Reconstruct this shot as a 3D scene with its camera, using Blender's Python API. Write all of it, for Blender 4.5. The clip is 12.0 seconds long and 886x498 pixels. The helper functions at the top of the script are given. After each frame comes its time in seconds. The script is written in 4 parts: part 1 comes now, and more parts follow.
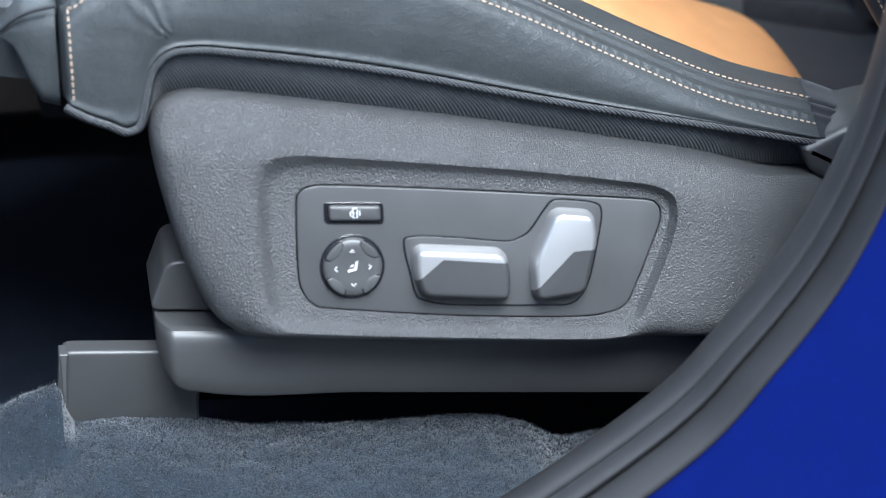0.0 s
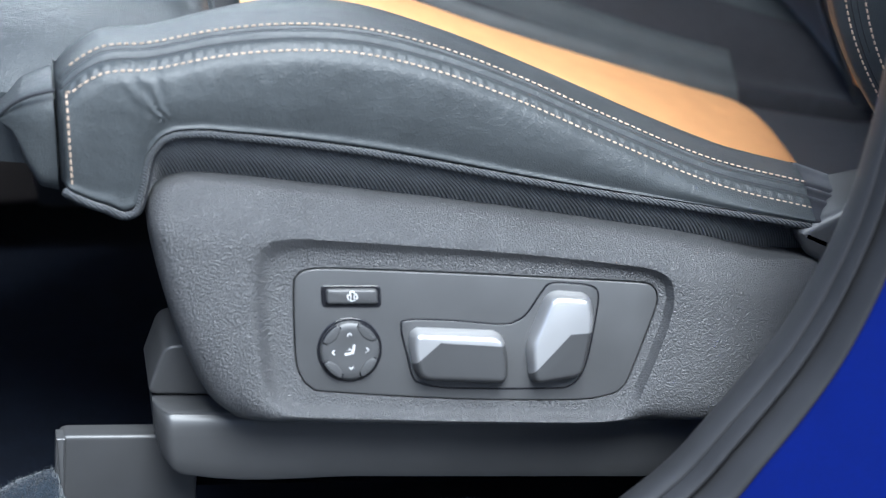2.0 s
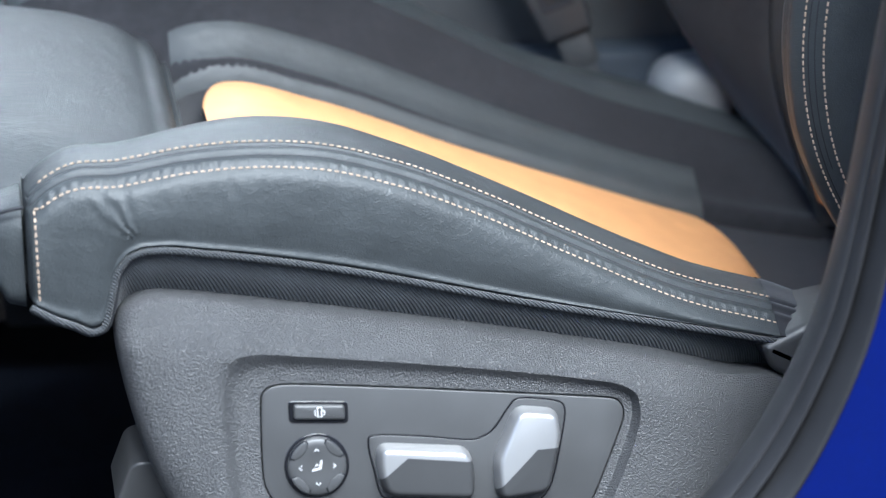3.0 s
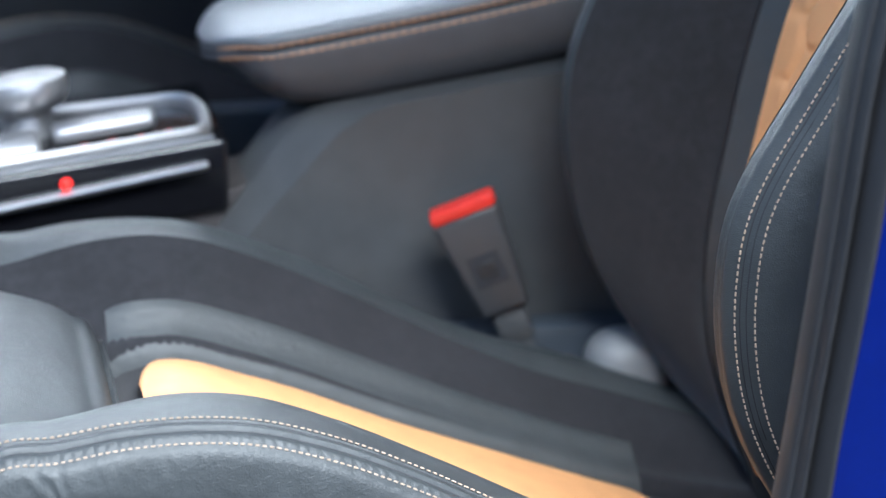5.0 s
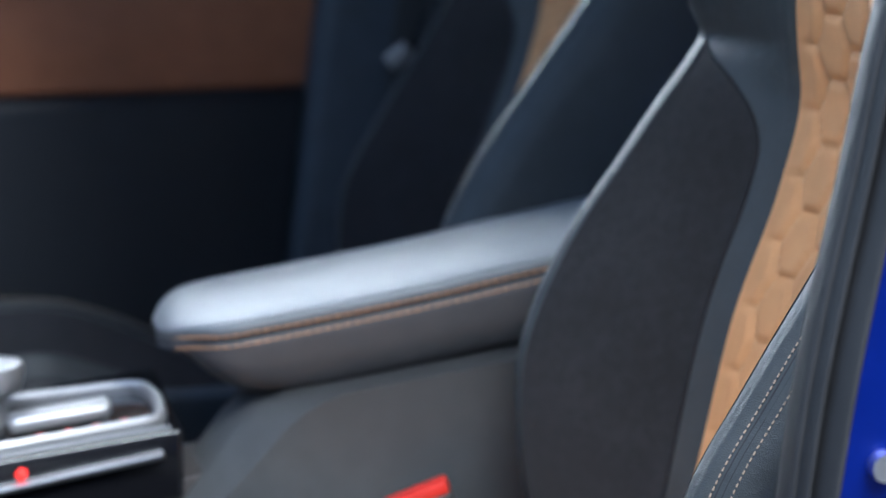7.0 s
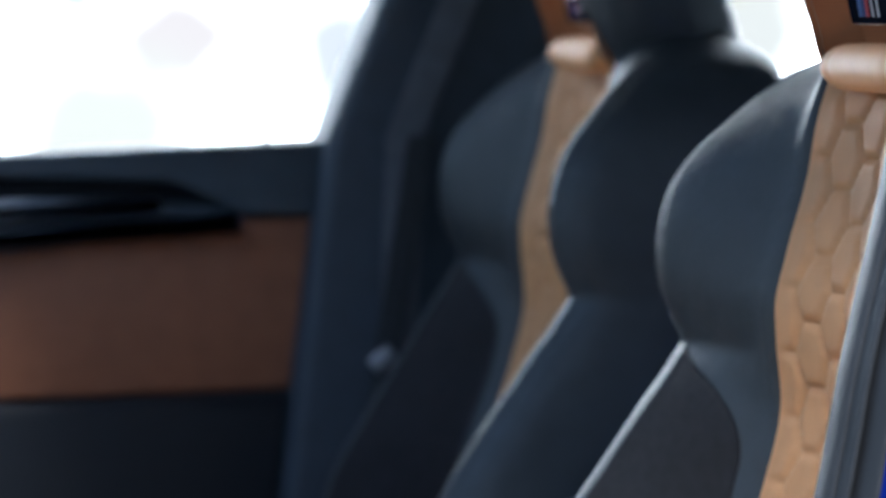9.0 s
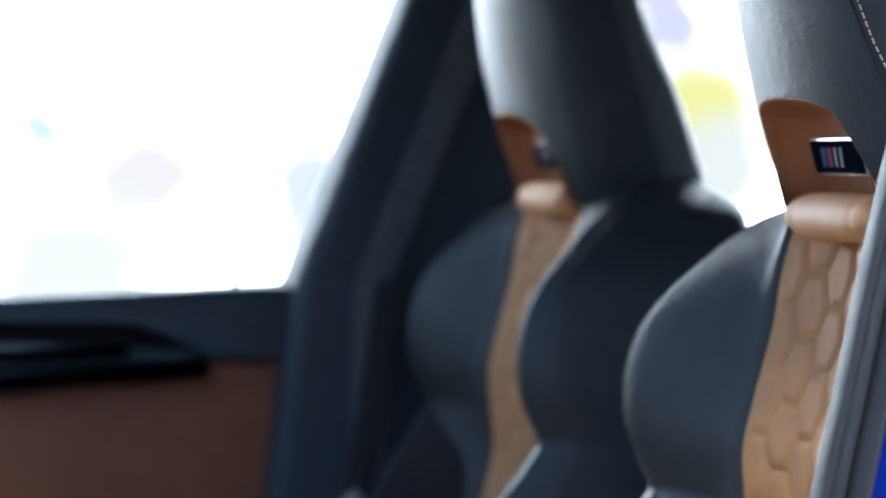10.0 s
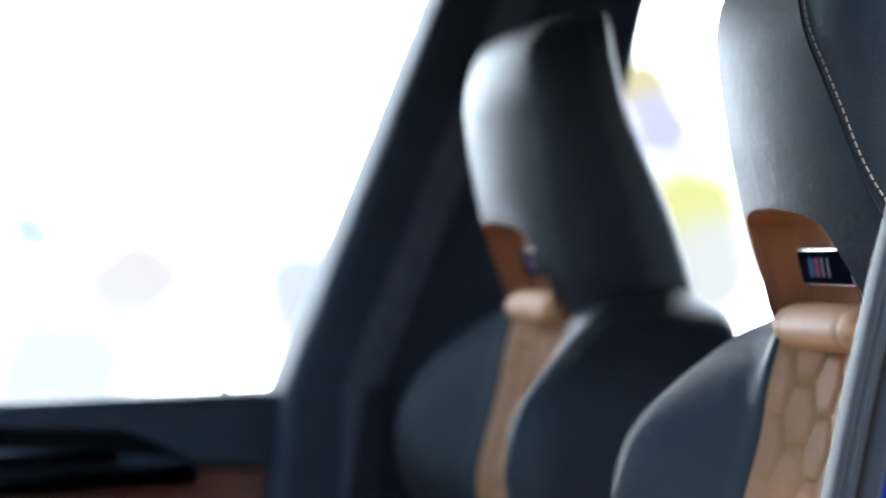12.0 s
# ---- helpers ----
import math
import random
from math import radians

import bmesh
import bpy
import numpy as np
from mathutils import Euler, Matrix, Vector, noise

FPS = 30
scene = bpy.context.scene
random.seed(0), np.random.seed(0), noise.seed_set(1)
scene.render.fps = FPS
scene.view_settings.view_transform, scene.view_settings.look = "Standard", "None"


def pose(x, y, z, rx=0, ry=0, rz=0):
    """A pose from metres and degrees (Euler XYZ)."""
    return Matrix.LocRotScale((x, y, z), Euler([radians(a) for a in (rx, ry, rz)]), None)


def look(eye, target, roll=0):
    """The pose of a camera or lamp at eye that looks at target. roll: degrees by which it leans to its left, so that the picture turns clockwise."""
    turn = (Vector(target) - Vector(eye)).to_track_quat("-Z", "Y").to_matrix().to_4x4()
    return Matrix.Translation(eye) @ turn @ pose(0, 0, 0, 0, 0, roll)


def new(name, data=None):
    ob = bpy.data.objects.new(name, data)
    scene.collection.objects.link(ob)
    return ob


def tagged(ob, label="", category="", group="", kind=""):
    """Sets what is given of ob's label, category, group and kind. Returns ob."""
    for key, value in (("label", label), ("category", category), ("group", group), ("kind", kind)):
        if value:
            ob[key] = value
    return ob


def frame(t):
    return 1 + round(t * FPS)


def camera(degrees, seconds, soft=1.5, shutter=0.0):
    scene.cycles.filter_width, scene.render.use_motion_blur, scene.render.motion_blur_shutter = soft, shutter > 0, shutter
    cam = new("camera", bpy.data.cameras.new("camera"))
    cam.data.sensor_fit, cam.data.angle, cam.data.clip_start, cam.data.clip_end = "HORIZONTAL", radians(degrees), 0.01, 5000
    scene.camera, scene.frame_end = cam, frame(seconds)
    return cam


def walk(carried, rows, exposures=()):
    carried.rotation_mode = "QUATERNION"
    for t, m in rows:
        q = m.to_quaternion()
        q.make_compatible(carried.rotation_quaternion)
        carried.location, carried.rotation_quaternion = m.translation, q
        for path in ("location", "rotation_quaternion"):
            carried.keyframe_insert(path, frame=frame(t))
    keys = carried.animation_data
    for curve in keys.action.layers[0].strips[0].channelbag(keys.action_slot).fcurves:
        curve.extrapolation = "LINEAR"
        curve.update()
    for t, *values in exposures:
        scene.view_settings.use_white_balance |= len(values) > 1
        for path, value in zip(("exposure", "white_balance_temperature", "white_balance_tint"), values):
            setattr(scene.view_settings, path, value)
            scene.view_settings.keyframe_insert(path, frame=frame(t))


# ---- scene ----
cam = camera(18.80, 12.0, soft=1.1)
PATH = [
    # seconds, x, y, z, pitch, roll, yaw (yaw towards the rear of the car is positive)
    (0.0, -0.1725, -1.4041, 1.3395, -27.492, -0.003, 9.143),
    (0.5, -0.1725, -1.4047, 1.3375, -27.326, -0.042, 9.082),
    (1.0, -0.1731, -1.4059, 1.3356, -26.948, -0.048, 9.074),
    (1.5, -0.1739, -1.4082, 1.3336, -26.347, -0.054, 9.113),
    (2.0, -0.1744, -1.4116, 1.3315, -25.318, -0.023, 9.240),
    (2.5, -0.1745, -1.4155, 1.3291, -24.043, -0.002, 9.608),
    (3.0, -0.1750, -1.4210, 1.3276, -22.571, 0.073, 9.982),
    (3.2, -0.1749, -1.4227, 1.3270, -21.974, 0.116, 10.107),
    (4.8, -0.1698, -1.4266, 1.3258, -17.147, -0.130, 10.973),
    (5.0, -0.1701, -1.4290, 1.3275, -16.606, -0.011, 11.213),
    (5.5, -0.1721, -1.4324, 1.3338, -15.436, -0.080, 11.696),
    (6.0, -0.1748, -1.4348, 1.3445, -14.089, 0.007, 12.029),
    (6.5, -0.1778, -1.4373, 1.3549, -12.701, 0.169, 12.308),
    (6.7, -0.1788, -1.4383, 1.3578, -12.110, 0.102, 12.386),
    (8.3, -0.1795, -1.4476, 1.3619, -7.209, -0.046, 12.637),
    (8.5, -0.1806, -1.4497, 1.3642, -6.557, -0.037, 12.674),
    (9.0, -0.1835, -1.4566, 1.3717, -4.935, 0.051, 12.785),
    (9.5, -0.1849, -1.4639, 1.3779, -3.383, -0.007, 13.092),
    (10.0, -0.1859, -1.4666, 1.3819, -2.046, -0.006, 13.456),
    (10.5, -0.1855, -1.4695, 1.3863, -1.099, -0.016, 13.536),
    (11.0, -0.1862, -1.4703, 1.3893, -0.262, -0.035, 13.589),
    (11.5, -0.1860, -1.4722, 1.3902, 0.063, -0.124, 13.643),
    (12.0, -0.1856, -1.4705, 1.3870, 0.138, 0.143, 13.670),
]
walk(cam, [(t, pose(x, y, z, 90 + pitch, 0, -yaw) @ pose(0, 0, 0, 0, 0, roll)) for t, x, y, z, pitch, roll, yaw in PATH],
     exposures=[(0.0, 1.25, 5550, 4), (12.0, 1.25, 5550, 4)])
cam.data.dof.use_dof = True
cam.data.dof.focus_distance = 1.64
cam.data.dof.aperture_fstop = 5.2

# ---- world and light ----
world = bpy.data.worlds.new("sky")
scene.world = world
world.use_nodes = True
wn = world.node_tree.nodes
sky = wn.new("ShaderNodeTexSky")
sky.sky_type = "NISHITA"
sky.sun_disc = False
sky.sun_elevation = radians(60)
sky.sun_rotation = radians(169)
sky.air_density, sky.dust_density = 1.0, 2.0
wn["Background"].inputs[1].default_value = 0.12
world.node_tree.links.new(sky.outputs[0], wn["Background"].inputs[0])
sun_data = bpy.data.lights.new("sun", "SUN")
sun_data.energy, sun_data.angle, sun_data.color = 5.0, radians(40), (1.0, 0.97, 0.93)
sun = new("sun", sun_data)
sun.matrix_world = look((0.45, -2.35, 4.85), (0.0, 0.0, 0.7))


# ---- materials ----
def material(name, color, rough=0.5, metal=0.0, coat=0.0, sheen=0.0, var=0.15, var_scale=40.0, bumps=(), spec=0.5, weave=0.0):
    """bumps: (kind, scale, strength, distance) layers."""
    m = bpy.data.materials.new(name)
    m.use_nodes = True
    nt = m.node_tree
    n, l = nt.nodes, nt.links
    b = n["Principled BSDF"]
    b.inputs["Roughness"].default_value = rough
    b.inputs["Metallic"].default_value = metal
    b.inputs["Coat Weight"].default_value = coat
    b.inputs["Coat Roughness"].default_value = 0.06
    b.inputs["Sheen Weight"].default_value = sheen
    b.inputs["Sheen Roughness"].default_value = 0.5
    b.inputs["Specular IOR Level"].default_value = spec
    tc = n.new("ShaderNodeTexCoord")
    nz = n.new("ShaderNodeTexNoise")
    nz.inputs["Scale"].default_value = var_scale
    nz.inputs["Detail"].default_value = 5
    l.new(tc.outputs["Object"], nz.inputs["Vector"])
    nz2 = n.new("ShaderNodeTexNoise")
    nz2.inputs["Scale"].default_value = var_scale * 0.17
    nz2.inputs["Detail"].default_value = 3
    l.new(tc.outputs["Object"], nz2.inputs["Vector"])
    add = n.new("ShaderNodeMath")
    add.operation = "MULTIPLY"
    l.new(nz.outputs["Fac"], add.inputs[0])
    l.new(nz2.outputs["Fac"], add.inputs[1])
    mr = n.new("ShaderNodeMapRange")
    mr.inputs["From Min"].default_value, mr.inputs["From Max"].default_value = 0.12, 0.4
    mr.inputs["To Min"].default_value, mr.inputs["To Max"].default_value = 1 - var, 1 + var
    l.new(add.outputs[0], mr.inputs["Value"])
    mix = n.new("ShaderNodeVectorMath")
    mix.operation = "SCALE"
    mix.inputs[0].default_value = color
    l.new(mr.outputs[0], mix.inputs["Scale"])
    l.new(mix.outputs[0], b.inputs["Base Color"])
    rr = n.new("ShaderNodeMapRange")
    rr.inputs["To Min"].default_value, rr.inputs["To Max"].default_value = max(rough - 0.07, 0), min(rough + 0.07, 1)
    l.new(nz2.outputs["Fac"], rr.inputs["Value"])
    l.new(rr.outputs[0], b.inputs["Roughness"])
    if weave:
        wv = n.new("ShaderNodeTexWave")
        wv.bands_direction = "DIAGONAL"
        wv.inputs["Scale"].default_value = weave
        wv.inputs["Distortion"].default_value = 0.6
        l.new(tc.outputs["Object"], wv.inputs["Vector"])
        wr = n.new("ShaderNodeMapRange")
        wr.inputs["To Min"].default_value, wr.inputs["To Max"].default_value = 0.55, 1.45
        l.new(wv.outputs["Fac"], wr.inputs["Value"])
        ribs = n.new("ShaderNodeVectorMath")
        ribs.operation = "SCALE"
        l.new(mix.outputs[0], ribs.inputs[0])
        l.new(wr.outputs[0], ribs.inputs["Scale"])
        l.new(ribs.outputs[0], b.inputs["Base Color"])
    prev = None
    for kind, scale, strength, dist in bumps:
        coords = tc.outputs["Object"]
        if kind == "pebble":
            # irregular moulded grain: warped cells
            wob = n.new("ShaderNodeTexNoise")
            wob.inputs["Scale"].default_value = scale * 0.6
            l.new(tc.outputs["Object"], wob.inputs["Vector"])
            wadd = n.new("ShaderNodeVectorMath")
            wadd.operation = "MULTIPLY_ADD"
            wadd.inputs[1].default_value = (0.7 / scale,) * 3
            l.new(wob.outputs["Color"], wadd.inputs[0])
            l.new(tc.outputs["Object"], wadd.inputs[2])
            coords = wadd.outputs[0]
            tx = n.new("ShaderNodeTexVoronoi")
            tx.feature = "F1"
            out = tx.outputs["Distance"]
        elif kind == "voronoi":
            tx = n.new("ShaderNodeTexVoronoi")
            tx.feature = "DISTANCE_TO_EDGE"
            out = tx.outputs["Distance"]
        elif kind == "cells":
            tx = n.new("ShaderNodeTexVoronoi")
            tx.feature = "F1"
            out = tx.outputs["Distance"]
        elif kind == "wave":
            tx = n.new("ShaderNodeTexWave")
            tx.bands_direction = "DIAGONAL"
            out = tx.outputs["Fac"]
        else:
            tx = n.new("ShaderNodeTexNoise")
            tx.inputs["Detail"].default_value = 4
            out = tx.outputs["Fac"]
        tx.inputs["Scale"].default_value = scale
        l.new(coords, tx.inputs["Vector"])
        bp = n.new("ShaderNodeBump")
        bp.inputs["Strength"].default_value = strength
        bp.inputs["Distance"].default_value = dist
        l.new(out, bp.inputs["Height"])
        if prev:
            l.new(prev.outputs[0], bp.inputs["Normal"])
        prev = bp
    if prev:
        l.new(prev.outputs[0], b.inputs["Normal"])
    return m


def glow(name, color, strength):
    m = bpy.data.materials.new(name)
    m.use_nodes = True
    b = m.node_tree.nodes["Principled BSDF"]
    b.inputs["Base Color"].default_value = (*color, 1)
    b.inputs["Emission Color"].default_value = (*color, 1)
    b.inputs["Emission Strength"].default_value = strength
    return m


LEATHER = material("dark_leather", (0.041, 0.0455, 0.048), 0.46, var=0.14, spec=0.45, bumps=(("voronoi", 700, 0.45, 0.0008), ("noise", 55, 0.35, 0.003), ("noise", 220, 0.15, 0.001)))
SUEDE = material("charcoal_suede", (0.019, 0.019, 0.022), 0.95, sheen=0.25, var=0.22, var_scale=120, bumps=(("noise", 1500, 0.3, 0.0005),), spec=0.2)
TAN = material("tan_leather", (0.64, 0.325, 0.135), 0.6, var=0.10, bumps=(("voronoi", 1100, 0.2, 0.0005), ("noise", 90, 0.15, 0.001)))
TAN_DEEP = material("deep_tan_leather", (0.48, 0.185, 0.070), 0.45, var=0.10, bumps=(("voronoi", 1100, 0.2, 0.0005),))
FABRIC = material("woven_fabric", (0.028, 0.031, 0.036), 0.9, sheen=0.25, var=0.25, var_scale=400, bumps=(("wave", 300, 0.8, 0.0008), ("noise", 1400, 0.4, 0.0004)), weave=300)
GRAIN = material("grained_plastic", (0.052, 0.052, 0.054), 0.46, var=0.12, bumps=(("pebble", 1000, 0.8, 0.0009), ("noise", 420, 0.14, 0.0010)))
SMOOTH = material("smooth_plastic", (0.042, 0.042, 0.043), 0.42, var=0.10, bumps=(("noise", 1400, 0.12, 0.0003),))
SATIN = material("satin_plastic", (0.050, 0.050, 0.051), 0.38, var=0.14, var_scale=25, bumps=(("noise", 500, 0.08, 0.0003),))
BLACK = material("gloss_black_plastic", (0.008, 0.008, 0.010), 0.16, coat=0.5, var=0.05)
CHROME = material("satin_chrome", (0.80, 0.80, 0.82), 0.28, metal=1.0, var=0.03)
SILVER = material("satin_silver", (0.46, 0.455, 0.455), 0.40, metal=0.75, var=0.03)
PIPING = material("woven_piping", (0.036, 0.039, 0.043), 0.85, sheen=0.2, var=0.3, var_scale=500, bumps=(("wave", 260, 0.9, 0.0009),), weave=260)
THREAD = material("tan_thread", (0.44, 0.33, 0.24), 0.7, var=0.12, var_scale=300)
TAN_THREAD = material("pale_tan_thread", (0.62, 0.40, 0.22), 0.7, var=0.12, var_scale=300)
ARM_THREAD = material("copper_thread", (0.42, 0.22, 0.11), 0.7, var=0.12, var_scale=300)
DARK_THREAD = material("dark_thread", (0.02, 0.021, 0.025), 0.8, var=0.1)
PRINT = material("white_print", (0.75, 0.75, 0.75), 0.5, var=0.02)
CARPET = material("carpet_pile", (0.0125, 0.018, 0.026), 1.0, sheen=0.25, var=0.35, var_scale=500, bumps=(("noise", 1100, 0.8, 0.0015),), spec=0.1)
RUBBER = material("rubber", (0.018, 0.018, 0.020), 0.55, var=0.12, var_scale=60, bumps=(("noise", 900, 0.15, 0.0004),))
PAINT = material("blue_metallic_paint", (0.0003, 0.012, 0.20), 0.36, metal=0.6, coat=0.25, var=0.06, var_scale=300)
TRIM = material("interior_trim", (0.040, 0.050, 0.064), 0.6, var=0.15, bumps=(("voronoi", 500, 0.3, 0.001),))
CONSOLE = material("console_trim", (0.064, 0.065, 0.066), 0.6, var=0.12, bumps=(("voronoi", 500, 0.4, 0.001),))
PALE = material("pale_trim_leather", (0.20, 0.205, 0.21), 0.45, var=0.08, bumps=(("voronoi", 800, 0.25, 0.0008),))
RED = material("red_plastic", (0.62, 0.03, 0.02), 0.4, var=0.05)
CLOTH = material("roof_lining", (0.06, 0.065, 0.07), 0.95, var=0.1)
GLASS = bpy.data.materials.new("clear_glass")
GLASS.use_nodes = True
gb = GLASS.node_tree.nodes["Principled BSDF"]
gb.inputs["Transmission Weight"].default_value, gb.inputs["Roughness"].default_value, gb.inputs["IOR"].default_value = 1.0, 0.0, 1.02


# ---- mesh tools ----
def part(name, bm, mat, parent=None, label="", smooth=True):
    me = bpy.data.meshes.new(name)
    bmesh.ops.recalc_face_normals(bm, faces=bm.faces)
    bm.to_mesh(me)
    bm.free()
    if mat:
        me.materials.append(mat)
    if smooth:
        me.polygons.foreach_set("use_smooth", [True] * len(me.polygons))
        me.set_sharp_from_angle(angle=radians(38))
    ob = new(name, me)
    if parent:
        ob.parent = parent
    if label:
        ob["label"] = label
    return ob


def thing(name, label, category, group="", kind="", at=(0, 0, 0)):
    e = new(name)
    e.empty_display_size = 0.05
    e.location = at
    return tagged(e, label, category, group, kind)


def spl(pts, n, closed=False):
    """n points along a smooth curve through pts."""
    p = np.array(pts, float)
    if closed:
        q = np.vstack([p[-1], p, p[0], p[1]])
    else:
        q = np.vstack([2 * p[0] - p[1], p, 2 * p[-1] - p[-2]])
    k = len(q) - 3
    s = np.linspace(0, k, n, endpoint=not closed)
    i = np.minimum(s.astype(int), k - 1)
    t = (s - i)[:, None]
    a, b, c, d = q[i], q[i + 1], q[i + 2], q[i + 3]
    return 0.5 * (2 * b + (c - a) * t + (2 * a - 5 * b + 4 * c - d) * t * t + (3 * b - a - 3 * c + d) * t ** 3)


def even(pts, step):
    """Points at even steps along a polyline."""
    p = np.array(pts, float)
    d = np.r_[0, np.cumsum(np.linalg.norm(np.diff(p, axis=0), axis=1))]
    s = np.linspace(0, d[-1], max(2, int(d[-1] / step) + 1))
    return np.stack([np.interp(s, d, p[:, k]) for k in range(p.shape[1])], 1)


def curve(tab):
    """A smooth function through a table of (key, value)."""
    k, v = np.array(sorted(tab), float).T
    g = np.gradient(v, k)

    def f(x):
        x = min(max(x, k[0]), k[-1])
        i = min(int(np.searchsorted(k, x, "right")) - 1, len(k) - 2)
        h = k[i + 1] - k[i]
        t = (x - k[i]) / h
        return float((2 * t ** 3 - 3 * t * t + 1) * v[i] + (t ** 3 - 2 * t * t + t) * h * g[i] + (3 * t * t - 2 * t ** 3) * v[i + 1] + (t ** 3 - t * t) * h * g[i + 1])
    return f


def sheet(rows, closed=False, caps=False, bm=None):
    """A skin over rows of points."""
    bm = bm or bmesh.new()
    vs = [[bm.verts.new(tuple(p)) for p in r] for r in rows]
    n = len(vs[0])
    for a, b in zip(vs, vs[1:]):
        for j in range(n if closed else n - 1):
            try:
                bm.faces.new((a[j], a[(j + 1) % n], b[(j + 1) % n], b[j]))
            except ValueError:
                pass
    if caps:
        bm.faces.new(vs[0])
        bm.faces.new(vs[-1])
    return bm


def tube(pts, radius, seg=8, bm=None):
    p = [Vector(q) for q in pts]
    rows = []
    for i, q in enumerate(p):
        d = (p[min(i + 1, len(p) - 1)] - p[max(i - 1, 0)]).normalized()
        a = d.orthogonal().normalized() if i == 0 else (a - d * a.dot(d)).normalized()
        b = d.cross(a)
        rows.append([q + radius * (math.cos(w) * a + math.sin(w) * b) for w in np.linspace(0, 2 * math.pi, seg, endpoint=False)])
    return sheet(rows, True, True, bm)


def stitches(pts, length=0.0024, gap=0.0019, radius=0.0006):
    """Single stitches along a line."""
    bm = bmesh.new()
    p = even(pts, (length + gap) / 2)
    for i in range(0, len(p) - 1, 2):
        a, b = Vector(p[i]), Vector(p[i + 1])
        d = b - a
        b = a + d * (2 * length / (length + gap))
        mid = (a + b) / 2
        tube([a - d * 0.02, a.lerp(mid, 0.4), mid, b.lerp(mid, 0.4), b], radius, 5, bm)
    return bm


def box(x0, x1, y0, y1, z0, z1, r=0.0, seg=2, bm=None):
    b2 = bmesh.new()
    bmesh.ops.create_cube(b2, size=1, matrix=Matrix.Translation(((x0 + x1) / 2, (y0 + y1) / 2, (z0 + z1) / 2)) @ Matrix.Diagonal((x1 - x0, y1 - y0, z1 - z0, 1)))
    if r:
        bmesh.ops.bevel(b2, geom=b2.edges[:], offset=r, segments=seg, affect="EDGES", profile=0.5)
    if bm is None:
        return b2
    me = bpy.data.meshes.new("tmp")
    b2.to_mesh(me)
    bm.from_mesh(me)
    bpy.data.meshes.remove(me)
    b2.free()
    return bm


def rounded(poly, r, seg=6):
    """A polygon with rounded corners; r one number or one for each corner."""
    out = []
    n = len(poly)
    for i in range(n):
        a, b, c = (Vector(poly[k]) for k in ((i - 1) % n, i, (i + 1) % n))
        rr = r[i] if isinstance(r, (list, tuple)) else r
        u, v = (a - b), (c - b)
        k = min(rr, u.length * 0.48, v.length * 0.48)
        p, q = b + u.normalized() * k, b + v.normalized() * k
        for s in np.linspace(0, 1, seg):
            out.append(tuple((1 - s) ** 2 * p + 2 * s * (1 - s) * b + s * s * q))
    return out


def inset(poly, d):
    """The outline moved inwards by d."""
    p = np.array(poly, float)
    e = np.roll(p, -1, 0) - np.roll(p, 1, 0)
    nrm = np.stack([-e[:, 1], e[:, 0]], 1) / (np.linalg.norm(e, axis=1)[:, None] + 1e-9)
    area = np.sum(p[:, 0] * np.roll(p[:, 1], -1) - np.roll(p[:, 0], -1) * p[:, 1])
    return p + nrm * d * (1 if area > 0 else -1)


def plate(poly, y0, y1, bevel=0.001, m=None):
    """A plate with outline poly in x and z, its face at y0, its back at y1, its face's edge rounded."""
    rows = [[(x, y1, z) for x, z in poly], [(x, y0 + bevel, z) for x, z in poly]]
    for s in (0.35, 0.7, 1.0):
        a = s * math.pi / 2
        rows.append([(x, y0 + bevel * (1 - math.sin(a)), z) for x, z in inset(poly, bevel * (1 - math.cos(a)))])
    bm = sheet(rows, True, True)
    if m is not None:
        bm.transform(m)
    return bm


# ---- seats ----
YC = 0.245            # middle of the driver's seat
SPACING = 0.74        # between the two front seats
z_stitch = curve([(-.168, .750), (-.158, .7615), (-.142, .772), (-.11, .7745), (-.071, .780), (-.028, .781), (.008, .777), (.054, .763), (.105, .740), (.156, .713), (.227, .678), (.282, .660), (.32, .648), (.44, .600)])
z_crest = curve([(-.168, .752), (-.158, .762), (-.141, .771), (-.108, .780), (-.075, .788), (-.035, .793), (.012, .788), (.059, .771), (.128, .738), (.199, .701), (.272, .668), (.32, .652), (.44, .610)])
z_low = curve([(-.168, .711), (-.161, .7070), (-.152, .7015), (-.14, .6960), (-.127, .6915), (-.1235, .694), (-.1200, .706), (-.1165, .7215), (-.110, .7330), (-.101, .7385), (-.091, .7392), (-.06, .735), (-.007, .725), (.126, .691), (.272, .656), (.32, .644), (.44, .58)])
z_seat = curve([(-.07, .700), (-.05, .716), (-.02, .722), (.04, .706), (.147, .663), (.229, .632), (.34, .593), (.42, .575)])
z_trim = curve([(-.120, .69), (-.113, .713), (-.098, .72), (-.072, .718), (-.02, .707), (.092, .683), (.213, .653), (.266, .64), (.32, .63)])


